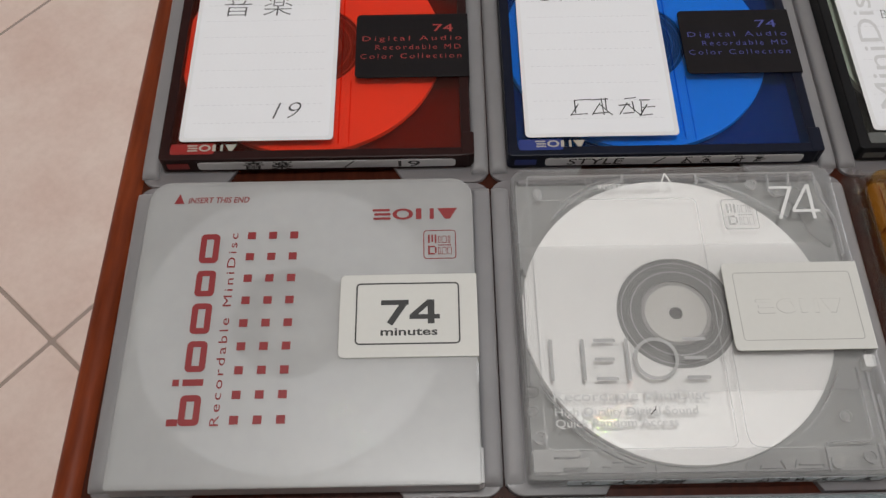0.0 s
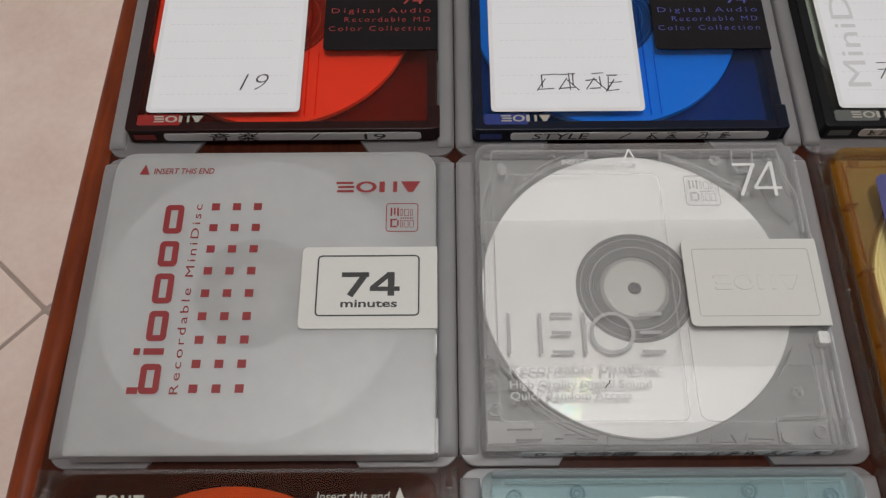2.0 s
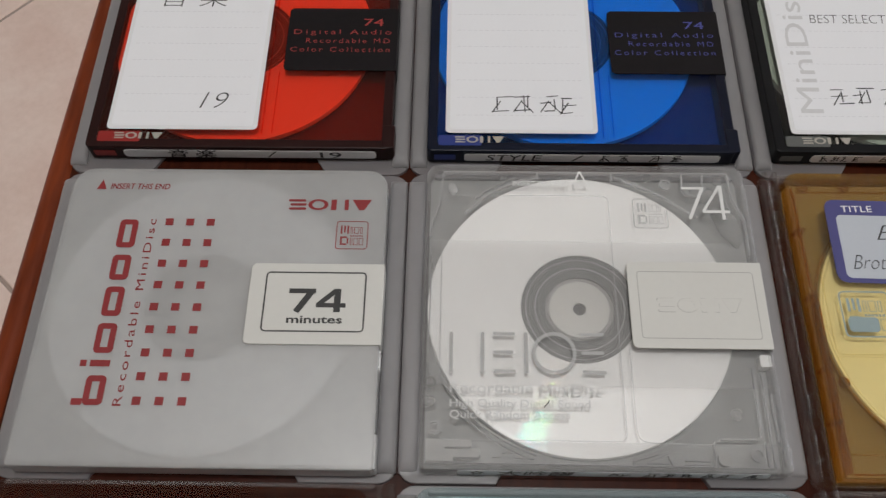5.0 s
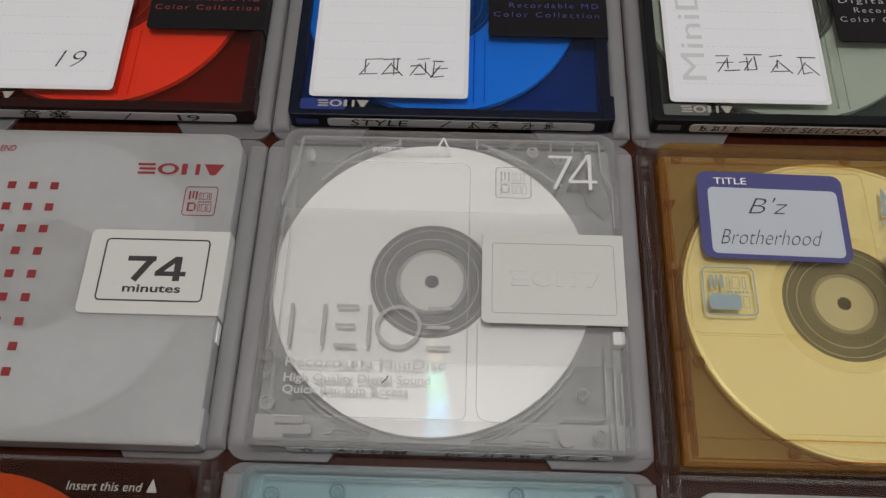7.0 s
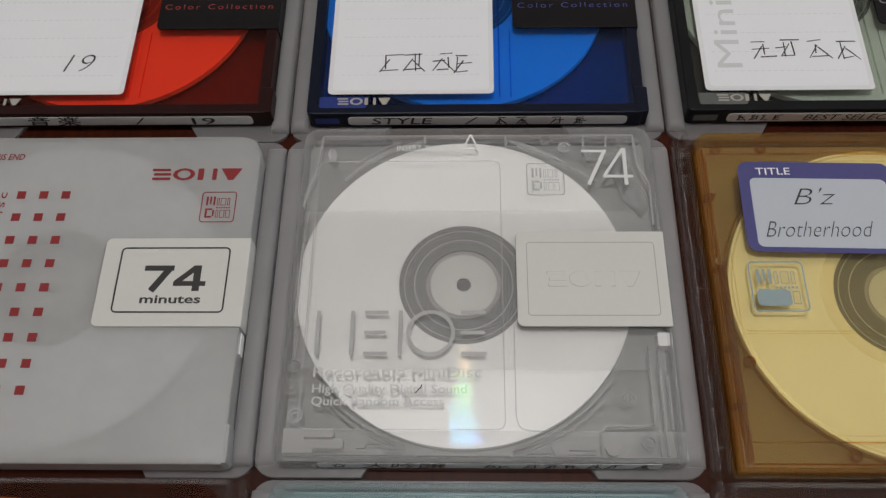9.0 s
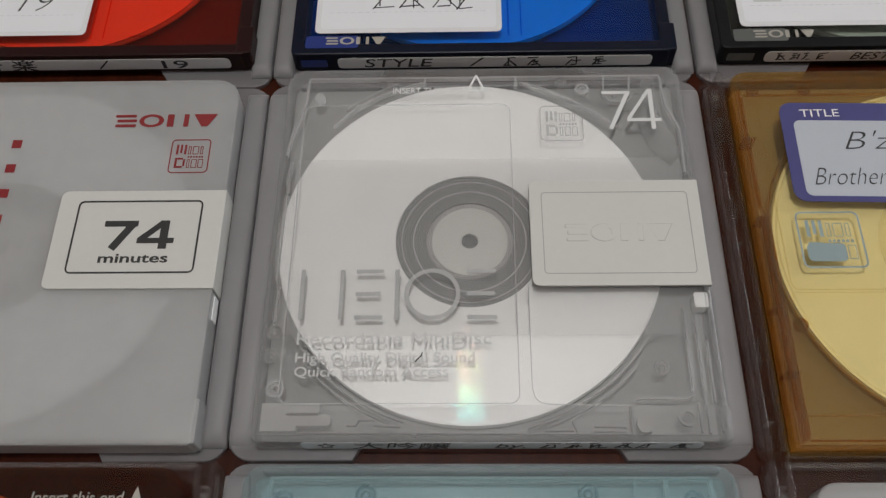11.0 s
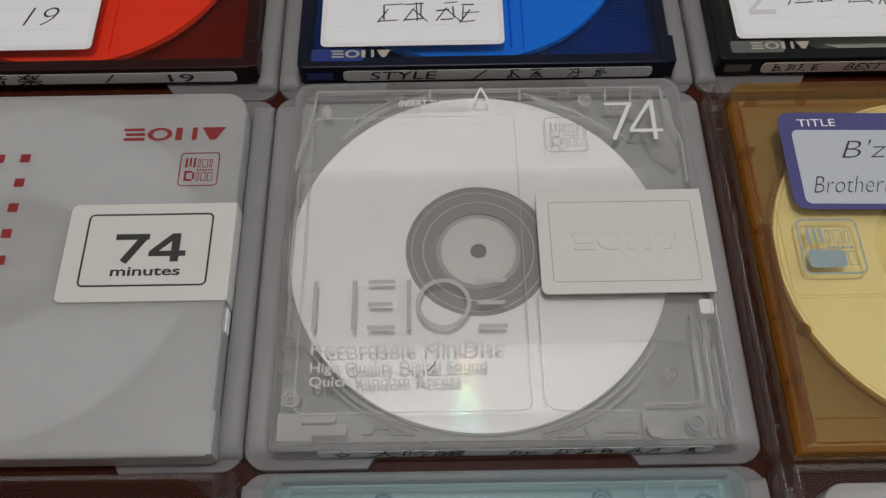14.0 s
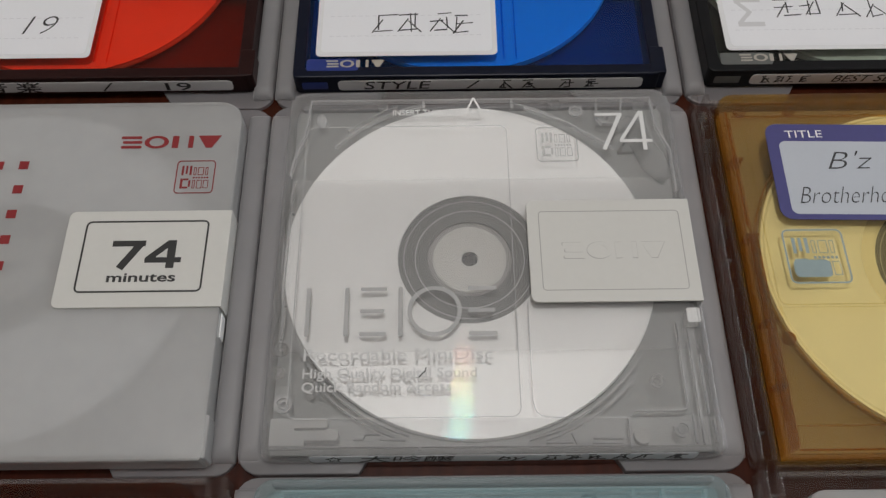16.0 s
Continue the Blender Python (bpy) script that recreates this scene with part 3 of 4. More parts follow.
def format_mark(ob, x, y, s, mat, z=0.02):
    """The square format mark as a frame with plain blocks in it."""
    bm = bmesh.new()
    outline(bm, x, y, x + s, y + s, s * 0.11, s * 0.028, z, z + 0.03)
    part("mark_frame", bm, mat, ob)
    u = s / 10
    for a, b, c, d in ((1.4, 5.5, 1.95, 8.4), (2.45, 5.9, 2.95, 8.4), (3.45, 5.5, 4.0, 8.4), (1.4, 1.5, 2.0, 4.5), (2.05, 1.5, 3.45, 2.05), (2.05, 3.95, 3.45, 4.5), (3.5, 2.0, 4.0, 4.0)):
        slab("mark_block", rr(x + a * u, y + b * u, x + c * u, y + d * u, 0.05), z, z + 0.03, mat, ob)
    for a, b, w_, h in ((4.5, 5.5, 0.7, 2.4), (5.6, 5.5, 1.5, 2.4), (7.5, 5.5, 0.7, 2.4), (4.5, 1.5, 0.7, 2.5), (5.6, 1.5, 1.4, 2.5), (7.3, 1.5, 1.3, 2.5)):
        bm = bmesh.new()
        outline(bm, x + a * u, y + b * u, x + (a + w_) * u, y + (b + h) * u, 0.08, 0.12, z, z + 0.03)
        part("mark_line", bm, mat, ob)
    for k in range(6):
        slab("mark_dot", rr(x + (4.5 + 0.7 * k) * u, y + 4.5 * u, x + (4.95 + 0.7 * k) * u, y + 4.95 * u, 0.05, 1), z, z + 0.03, mat, ob)


def pen_bars(ob, spots, size, mat=M_INK, z=0.09, w=0.3, seed=3, stand=None):
    """Handwriting that is not to be read: short plain pen bars, each a part."""
    rnd = random.Random(seed)
    for x, y in spots:
        lines = []
        n = rnd.choice((2, 3, 4))
        for k in range(n):
            f = 0.1 + 0.8 * k / max(n - 1, 1) + rnd.uniform(-0.05, 0.05)
            a = rnd.uniform(0.0, 0.45)
            lines.append((a, f, min(a + rnd.uniform(0.4, 0.8), 1.05), f + rnd.uniform(0.0, 0.1)))
        for k in range(rnd.choice((1, 2))):
            f = rnd.uniform(0.15, 0.85)
            lines.append((f, rnd.uniform(0.7, 1.0), f + rnd.uniform(-0.06, 0.06), rnd.uniform(0.0, 0.35)))
        f = rnd.uniform(0.35, 0.6)
        lines.append((f, 0.7, f - 0.4, 0.05))
        if rnd.random() < 0.6:
            lines.append((f, 0.6, f + 0.5, 0.02))
        for k, (a, b, c, d) in enumerate(lines):
            bm = bmesh.new()
            bar(bm, x + a * size, y + b * size, x + c * size, y + d * size, w * rnd.uniform(0.75, 1.05), z, z + 0.02 + 0.003 * k)
            if stand is not None:
                for v in bm.verts:
                    v.co = Vector((v.co.x, stand - (v.co.z - z) - 0.05, v.co.y))
            part("pen_stroke", bm, mat, ob)


def paper_label(ob, x0, y0, x1, y1, ruled=True):
    """A stuck-on white paper label with a shiny rim and faint ruled lines."""
    lab = slab("paper_label", rr(x0, y0, x1, y1, 1.1), 0.0, 0.06, M_PAPER_RIM, ob, "white paper label")
    slab("label_face", rr(x0 + 1.0, y0 + 1.0, x1 - 1.0, y1 - 1.0, 0.9), 0.06, 0.09, M_PAPER, lab)
    if ruled:
        bm = bmesh.new()
        for k in range(9):
            yy = y0 + 5.0 + 5.2 * k
            for j in range(22):
                a = x0 + 2.5 + (x1 - x0 - 5) * j / 22
                if yy < y1 - 3:
                    prism(bm, rr(a, yy, a + (x1 - x0 - 5) / 36, yy + 0.12, 0.02, 1), 0.09, 0.1)
        part("ruled_line", bm, M_RULE, lab)
    return lab


def spine_strip(ob, x0, x1):
    """The paper strip on the front edge."""
    bm = bmesh.new()
    prism(bm, rr(x0, -4.0, x1, -1.15, 0.9), 0.0, 0.08)
    for v in bm.verts:
        v.co = Vector((v.co.x, -0.02 - v.co.z, v.co.y))
    return part("spine_label", bm, M_PAPER_RIM, ob, "narrow white paper spine label")


def colour_cartridge(x, y, sheet, rim, back, strip, print_mat, label):
    """A tinted cartridge with a black rim, black shutter, paper label and spine label."""
    ob = thing("minidisc_cartridge", x, y, 0, label, "minidisc", "cartridges in rows on the table")
    shell(ob, sheet, rim, corner=1.2, rim_w=2.3, back=back)
    d = disc(ob, M_DISC)
    sh = shutter(ob, M_SHUT_BLACK, x0=44.0, y0=22.6, y1=42.4, box=False)
    lettering("print", "74", 62.8, 36.7, 2.3, print_mat, sh, z=0.33, wide=5.0)
    for k, (s, a, b) in enumerate((("Digital Audio", 45.6, 69.8), ("Recordable MD", 48.8, 69.5), ("Color Collection", 45.2, 69.6))):
        lettering("print", s, a, 33.9 - 2.8 * k, 1.5, print_mat, sh, z=0.33, wide=b - a, space=1.35, thin=-0.012)
    lab = paper_label(ob, 4.2, 5.0, 39.6, 62.0)
    slab("printed_strip", rr(2.6, 1.5, 12.6, 4.4, 0.5), -0.015, 0.02, strip, ob)
    wordmark(ob, 6.3, 2.3, 11.4, 1.75, M_PRINT_SILVER, z=0.022)
    # ridges of the label recess and of the shutter's way
    bm = bmesh.new()
    bar(bm, 40.8, 4.0, 40.8, 64.0, 0.35, -0.02, 0.16)
    bar(bm, 43.2, 4.0, 43.2, 22.0, 0.25, -0.02, 0.08)
    bar(bm, 48.0, 4.6, 66.0, 4.6, 0.15, -0.02, 0.05)
    part("shell_ridge", bm, sheet, ob)
    bm = bmesh.new()
    prism(bm, [(49.0, 66.0), (54.0, 56.0), (57.0, 52.5), (60.0, 52.0), (61.0, 57.0), (63.0, 55.0), (66.5, 50.0), (68.5, 50.0), (68.5, 66.0)], -2.0, -0.75)
    part("latch_arm", bm, M_BLACK, ob, "black latch seen through the shell")
    slab("thumb_block", rr(W - 2.2, 0.2, W + 0.7, 6.6, 0.4), -4.6, 0.12, rim, ob, bev=0.2)
    bm = bmesh.new()
    prism(bm, rr(1.6, -3.6, 6.6, -1.6, 0.3), 0.0, 0.05)
    for v in bm.verts:
        v.co = Vector((v.co.x, -0.01 - v.co.z, v.co.y))
    part("spine_recess", bm, strip, ob)
    sp = spine_strip(ob, 8.6, 67.6)
    return ob, lab, sp


# red, blue and smoked grey cartridges of one series
red, red_label, red_spine = colour_cartridge(-64.4, 108.0, M_RED, M_RIM_RED, M_BACK_RED, M_RED_DARK, M_PRINT_RED_LIT, "clear red cartridge with black rim, black shutter and handwritten paper label")
lettering("handwriting", "19", 25.2, 11.0, 5.0, M_INK, red_label, z=0.09, wide=6.6, lean=0.3, thin=-0.022)
lettering("handwriting", "音 楽", 10.6, 43.4, 5.0, M_INK, red_label, z=0.09, wide=17.0, lean=0.05, thin=-0.015)
lettering("handwriting", "音 楽", 19.0, -0.1, 2.4, M_INK, red_spine, z=-3.9, wide=11.5, stand=True, lean=0.15, thin=0.012)
lettering("handwriting", "/", 42.0, -0.1, 2.3, M_INK, red_spine, z=-3.7, wide=2.6, lean=0.4, stand=True, thin=0.012)
lettering("handwriting", "19", 54.5, -0.1, 2.2, M_INK, red_spine, z=-3.8, wide=5.0, stand=True, thin=0.006)

blue, blue_label, blue_spine = colour_cartridge(15.1, 107.6, M_BLUE, M_RIM_BLUE, M_BACK_BLUE, M_BLUE_DARK, M_PRINT_BLUE, "clear blue cartridge with black rim, black shutter and handwritten paper label")
pen_bars(blue_label, [(14.8, 10.6), (20.2, 10.8), (26.4, 10.8), (30.8, 10.2)], 5.2)
lettering("handwriting", "STYLE", 10.4, 46.6, 4.2, M_INK, blue_label, z=0.09, wide=19.5, lean=0.1, thin=-0.02)
lettering("handwriting", "STYLE", 13.6, -0.1, 2.3, M_INK, blue_spine, z=-3.7, wide=13.0, lean=0.15, stand=True, thin=0.004)
lettering("handwriting", "/", 33.4, -0.1, 2.3, M_INK, blue_spine, z=-3.7, wide=2.8, lean=0.4, stand=True, thin=0.012)
pen_bars(blue_spine, [(39.5, -3.9), (44.2, -3.9), (51.5, -3.9), (56.6, -3.9)], 2.7, z=0.08, w=0.34, seed=8, stand=-0.05)

grey, grey_label, grey_spine = colour_cartridge(95.1, 108.0, M_SMOKE, M_BLACK, M_BACK_GREY, M_GREY_DARK, M_PRINT_GREY, "smoked grey cartridge with black rim, black shutter and handwritten paper label")
pen_bars(grey_label, [(14.9, 13.0), (20.4, 13.6), (27.4, 13.2), (32.2, 12.8)], 5.3, seed=11)
lettering("handwriting", "BEST SELECTION", 14.5, 38.6, 2.9, M_INK, grey_label, z=0.09, wide=25.0, lean=0.1, thin=-0.02)
lettering("print", "MiniDisc", 12.8, 11.0, 5.4, M_PRINT_PALE, grey_label, z=0.09, wide=40, rz=90)
pen_bars(grey_spine, [(10.5, -3.6), (13.2, -3.6), (15.6, -3.6), (18.0, -3.6)], 2.0, z=0.08, w=0.28, seed=12, stand=-0.05)
lettering("handwriting", "BEST SELECTION", 24.5, -0.1, 1.9, M_INK, grey_spine, z=-3.5, wide=26.0, lean=0.25, stand=True)
lettering("handwriting", "/", 52.0, -0.1, 2.0, M_INK, grey_spine, z=-3.5, wide=1.6, lean=0.4, stand=True)
pen_bars(grey_spine, [(55.5, -3.6), (58.5, -3.6)], 2.0, z=0.08, w=0.28, seed=13, stand=-0.05)


def frosted_cartridge():
    ob = thing("minidisc_cartridge", -64.6, 34.0, 0, "frosted white cartridge with dark red print and an off-white shutter", "minidisc", "cartridges in rows on the table")
    shell(ob, M_FROST, M_FROST, corner=0.8, rim_w=0.9, top_corner=4.5)
    disc(ob, M_DISC)
    sh = shutter(ob, M_SHUT_WHITE, x0=43.1, y0=25.5, y1=44.0, box=False)
    bm = bmesh.new()
    outline(bm, 46.4, 28.2, 67.8, 42.0, 1.0, 0.32, 0.33, 0.36)
    part("printed_frame", bm, M_PRINT_BLACK, sh)
    bm = bmesh.new()
    for p in ((51.6, 37.5, 57.3, 37.5, 1.1), (56.6, 37.7, 53.4, 32.7, 1.35), (61.9, 38.05, 61.9, 32.7, 1.4), (57.5, 34.25, 63.7, 34.25, 1.0), (61.6, 37.7, 58.0, 34.4, 1.1)):
        bar(bm, *p, 0.33, 0.36 + 0.004 * len(bm.verts) / 8)
    part("numeral_print", bm, M_PRINT_BLACK, sh, "bold black number 74")
    lettering("print", "minutes", 51.6, 30.2, 1.7, M_PRINT_BLACK, sh, z=0.33, wide=11.6, thin=0.02)
    # insert arrow and words
    slab("arrow_print", [(5.6, 62.4), (7.8, 62.4), (6.7, 65.0)], 0.0, 0.03, M_PRINT_RED, ob)
    lettering("print", "INSERT THIS END", 8.7, 62.5, 1.45, M_PRINT_RED, ob, z=0.0, wide=13.4, lean=0.15, thin=0.01)
    wordmark(ob, 49.2, 57.5, 18.6, 2.7, M_PRINT_RED, z=0.0)
    format_mark(ob, 60.4, 47.7, 7.0, M_PRINT_RED, z=0.0)
    for r in range(9):
        for c in range(3):
            x, y = 23.45 + 4.55 * c, 13.2 + 5.11 * r
            slab("square_print", rr(x - 0.87, y - 0.87, x + 0.87, y + 0.87, 0.05, 1), 0.0, 0.03, M_PRINT_RED, ob)
    # product mark as plain rounded blocks, read upwards
    a = 12.2
    for x0, y0, y1 in ((12.6, a, a + 6.2), (12.6, a + 11.0, a + 17.6), (12.6, a + 19.2, a + 26.0), (12.6, a + 27.6, a + 33.6), (12.6, a + 35.4, a + 42.4)):
        bm = bmesh.new()
        outline(bm, x0, y0, 16.7, y1, 1.0, 1.3, 0.0, 0.03)
        part("mark_shape", bm, M_PRINT_RED, ob)
    for x0, x1, y0 in ((10.4, 12.58, a), (12.6, 16.7, a + 8.1), (10.6, 11.9, a + 8.1)):
        slab("mark_shape", rr(x0, y0, x1, y0 + 1.38, 0.1), 0.0, 0.03, M_PRINT_RED, ob)
    lettering("print", "Recordable MiniDisc", 20.5, 12.1, 1.75, M_PRINT_RED, ob, z=0.0, wide=42.6, rz=90, space=1.3, thin=0.0)
    # bevelled catch at the lower corner and slot beside the shutter
    slab("corner_catch", rr(W - 1.2, 0.3, W + 0.45, 7.2, 0.3), -4.4, -0.15, M_FROST, ob, bev=0.15)
    slab("slot_block", rr(W - 0.4, 20.8, W + 0.15, 25.0, 0.1), -3.8, -1.6, M_PRINT_WHITE, ob)
    return ob


frosted_cartridge()


def boss(ob, mat, x, y, r=1.3, z1=-0.75, z0=-1.25):
    bm = bmesh.new()
    band(bm, circle(x, y, r, 20), circle(x, y, r * 0.68, 20), z0, z1)
    band(bm, circle(x, y, r * 0.5, 20), circle(x, y, r * 0.3, 20), z0 - 0.1, z1 - 0.3)
    return part("screw_boss", bm, mat, ob)


def arc(cx, cy, r, a0, a1, step=5):
    n = max(2, int(abs(a1 - a0) / step) + 1)
    return [(cx + r * math.cos(radians(a0 + (a1 - a0) * k / n)), cy + r * math.sin(radians(a0 + (a1 - a0) * k / n))) for k in range(n + 1)]


def strokes(name, lines, mat, ob, z0, z1, label=""):
    """Each bent line as a moulded part of its own: points and width."""
    for k, (pts, w) in enumerate(lines):
        bm = bmesh.new()
        path_band(bm, pts, w, z0, z1 - 0.004 * k)
        part(name, bm, mat, ob, label)


def clear_cartridge():
    ob = thing("minidisc_cartridge", 15.3, 34.6, 0, "clear colourless cartridge showing its silver disc, with an off-white shutter", "minidisc", "cartridges in rows on the table")
    shell(ob, M_CLEAR, M_CLEAR_RIM, corner=1.0, rim_w=0.9, top_corner=3.2, back=M_BACK, H=69.3, low=-4.35)
    disc(ob, M_DISC)
    # ribs of the mould, seen through the upper sheet; white haze paints their highlights
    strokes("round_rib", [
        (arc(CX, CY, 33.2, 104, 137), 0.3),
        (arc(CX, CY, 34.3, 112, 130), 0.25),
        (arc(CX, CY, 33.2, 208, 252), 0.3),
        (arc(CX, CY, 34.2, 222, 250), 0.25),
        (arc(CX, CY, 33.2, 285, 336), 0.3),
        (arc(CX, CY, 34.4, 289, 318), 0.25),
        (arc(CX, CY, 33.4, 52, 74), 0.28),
    ], M_EDGE_GLINT, ob, -1.9, -0.9)
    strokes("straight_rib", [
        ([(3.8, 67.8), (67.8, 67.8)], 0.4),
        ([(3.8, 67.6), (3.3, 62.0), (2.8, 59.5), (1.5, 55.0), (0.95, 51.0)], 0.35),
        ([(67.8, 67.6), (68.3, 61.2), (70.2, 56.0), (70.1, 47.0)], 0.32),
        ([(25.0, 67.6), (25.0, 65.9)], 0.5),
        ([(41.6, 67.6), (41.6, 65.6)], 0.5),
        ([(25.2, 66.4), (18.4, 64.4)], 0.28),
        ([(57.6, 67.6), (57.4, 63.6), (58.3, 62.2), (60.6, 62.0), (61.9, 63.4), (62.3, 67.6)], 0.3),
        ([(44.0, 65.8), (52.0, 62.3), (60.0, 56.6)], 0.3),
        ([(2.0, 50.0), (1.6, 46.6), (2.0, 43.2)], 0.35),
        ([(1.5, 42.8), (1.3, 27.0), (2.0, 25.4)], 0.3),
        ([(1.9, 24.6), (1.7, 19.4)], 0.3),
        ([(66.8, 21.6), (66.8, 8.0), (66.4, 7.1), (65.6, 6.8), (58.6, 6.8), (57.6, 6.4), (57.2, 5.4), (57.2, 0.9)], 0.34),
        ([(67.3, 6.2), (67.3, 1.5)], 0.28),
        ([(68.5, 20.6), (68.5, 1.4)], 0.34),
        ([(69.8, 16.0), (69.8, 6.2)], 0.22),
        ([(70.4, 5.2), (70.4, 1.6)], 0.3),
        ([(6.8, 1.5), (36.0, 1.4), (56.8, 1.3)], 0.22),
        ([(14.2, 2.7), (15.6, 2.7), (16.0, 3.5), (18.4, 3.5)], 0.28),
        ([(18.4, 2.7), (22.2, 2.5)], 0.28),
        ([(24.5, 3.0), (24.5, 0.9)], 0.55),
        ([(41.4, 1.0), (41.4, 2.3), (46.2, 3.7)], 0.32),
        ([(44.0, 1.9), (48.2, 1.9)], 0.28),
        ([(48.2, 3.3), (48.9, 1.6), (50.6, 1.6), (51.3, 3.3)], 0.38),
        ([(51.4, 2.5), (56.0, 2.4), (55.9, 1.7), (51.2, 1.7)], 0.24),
    ], M_EDGE_GLINT, ob, -1.7, -0.74)
    for x, y, r in ((17.4, 66.3, 0.9), (49.8, 66.6, 1.05), (65.4, 66.0, 1.1), (1.9, 17.6, 1.2), (1.7, 13.6, 1.1), (2.9, 8.4, 1.45), (65.3, 3.7, 1.35), (53.6, 65.0, 1.3), (62.3, 11.6, 1.2)):
        boss(ob, M_CLEAR_RIM if r < 1.3 else M_EDGE_GLINT, x, y, r)
    slab("round_pad", circle(59.1, 2.9, 1.35, 24), -2.4, -1.2, M_SHUT_GREY, ob, "grey round pad under the shell")
    slab("latch_lever", [(60.6, 61.4), (62.6, 61.6), (65.0, 53.5), (68.4, 49.6), (70.0, 51.6), (69.4, 55.4), (67.6, 58.6), (66.6, 62.4), (63.4, 64.6)], -3.2, -1.9, M_CLEAR_RIM, ob, "clear latch lever under the shell")
    slab("corner_catch", rr(W - 0.6, 0.4, W + 0.5, 5.6, 0.3), -4.2, -0.5, M_CLEAR_RIM, ob, bev=0.2)
    slab("front_step", rr(0.95, 0.95, W - 0.95, 5.7, 0.2), -0.95, -0.77, M_MATTE, ob)
    # raised lines round the label recess and beside it, whitened to imitate glints
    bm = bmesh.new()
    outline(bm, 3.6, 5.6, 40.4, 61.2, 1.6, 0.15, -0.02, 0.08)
    part("recess_line", bm, M_EDGE_GLINT, ob)
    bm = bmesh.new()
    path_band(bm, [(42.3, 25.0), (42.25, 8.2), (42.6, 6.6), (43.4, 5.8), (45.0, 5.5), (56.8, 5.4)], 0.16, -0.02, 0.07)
    part("recess_line", bm, M_EDGE_GLINT, ob)
    # moulded drops; the light they catch is put in as white haze
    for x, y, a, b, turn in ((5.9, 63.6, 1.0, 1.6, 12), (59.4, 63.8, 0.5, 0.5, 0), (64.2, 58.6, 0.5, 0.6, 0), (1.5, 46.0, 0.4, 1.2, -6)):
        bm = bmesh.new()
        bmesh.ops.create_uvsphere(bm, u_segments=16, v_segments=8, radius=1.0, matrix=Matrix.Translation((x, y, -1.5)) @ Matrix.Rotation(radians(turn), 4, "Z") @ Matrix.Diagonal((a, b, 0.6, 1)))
        part("moulded_drop", bm, M_EDGE_GLINT, ob, smooth=True)
    sh = shutter(ob, M_SHUT_WHITE, x0=43.0, y0=25.0, y1=44.7, box=False)
    # grey outline: the shade of the pressed groove, put in as colour
    bm = bmesh.new()
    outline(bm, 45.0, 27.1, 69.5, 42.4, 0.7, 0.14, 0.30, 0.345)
    part("pressed_line_shade", bm, M_SHUT_GREY, sh)
    # grey copy under the white mark paints shade along its pressed edges
    wordmark(sh, 48.6, 33.0, 17.8, 3.2, M_SHUT_GREY, z=0.312, name="pressed_mark_and_shade")
    wordmark(sh, 48.72, 33.1, 17.6, 3.05, M_SHUT_WHITE, z=0.325, name="pressed_mark_and_shade")
    # numerals of thin white bars
    bm = bmesh.new()
    for p in ((56.9, 63.4, 61.9, 63.4, 0.6), (61.6, 63.5, 58.0, 55.5, 0.75), (65.5, 64.1, 65.5, 55.4, 0.75), (65.4, 64.1, 61.2, 57.5, 0.6), (61.0, 57.4, 67.0, 57.4, 0.65)):
        bar(bm, *p, 0.0, 0.03 + 0.004 * len(bm.verts) / 8)
    part("numeral_print", bm, M_PRINT_MID, ob, "white number 74")
    # product mark as plain thin bars and a ring
    for x0, y0, x1, y1 in ((5.6, 19.4, 6.3, 28.2), (12.0, 19.4, 12.7, 28.2), (14.6, 19.4, 19.0, 20.1), (14.6, 23.5, 18.6, 24.2), (14.6, 27.5, 19.0, 28.2), (20.9, 19.4, 21.6, 28.2), (32.5, 19.4, 37.2, 20.1), (32.5, 23.5, 36.9, 24.2), (32.5, 27.5, 37.2, 28.2)):
        slab("mark_shape", rr(x0, y0, x1, y1, 0.05, 1), 0.0, 0.03, M_MARK_THIN, ob)
    bm = bmesh.new()
    band(bm, circle(26.9, 23.8, 4.5, 40), circle(26.9, 23.8, 3.8, 40), 0.0, 0.03)
    part("mark_shape", bm, M_MARK_THIN, ob)
    slab("matte_band", rr(1.4, 17.0, W - 1.4, 50.0, 0.2), -0.95, -0.76, M_MATTE, ob)
    lettering("print", "Recordable MiniDisc", 5.8, 15.2, 2.1, M_PRINT_THIN, ob, z=0.0, wide=30.5, thin=0.0)
    lettering("print", "High Quality Digital Sound", 5.8, 12.3, 1.6, M_PRINT_THIN, ob, z=0.0, wide=27.8, thin=0.011)
    lettering("print", "Quick Random Access", 5.8, 10.0, 1.6, M_PRINT_THIN, ob, z=0.0, wide=23.7, thin=0.011)
    lettering("print", "INSERT THIS END", 19.3, 63.7, 1.25, M_PRINT_MID, ob, z=0.0, wide=12.6, thin=0.016)
    bm = bmesh.new()
    for p in ((32.9, 64.2, 35.9, 64.2), (32.9, 64.2, 34.4, 67.6), (35.9, 64.2, 34.4, 67.6)):
        bar(bm, *p, 0.35, 0.0, 0.03 + 0.004 * len(bm.verts) / 8)
    part("arrow_print", bm, M_PRINT_WHITE, ob)
    format_mark(ob, 45.6, 53.0, 7.6, M_FORMAT_FAINT, z=0.0)
    bm = bmesh.new()
    path_band(bm, [(24.4, 12.3), (24.9, 12.9), (25.3, 13.2), (25.5, 13.9)], 0.2, 0.035, 0.06)
    part("dust_hair", bm, M_INK, ob, "tiny dark hair of dust")
    # write-protect slide, slot beside the shutter, front label with writing
    bm = bmesh.new()
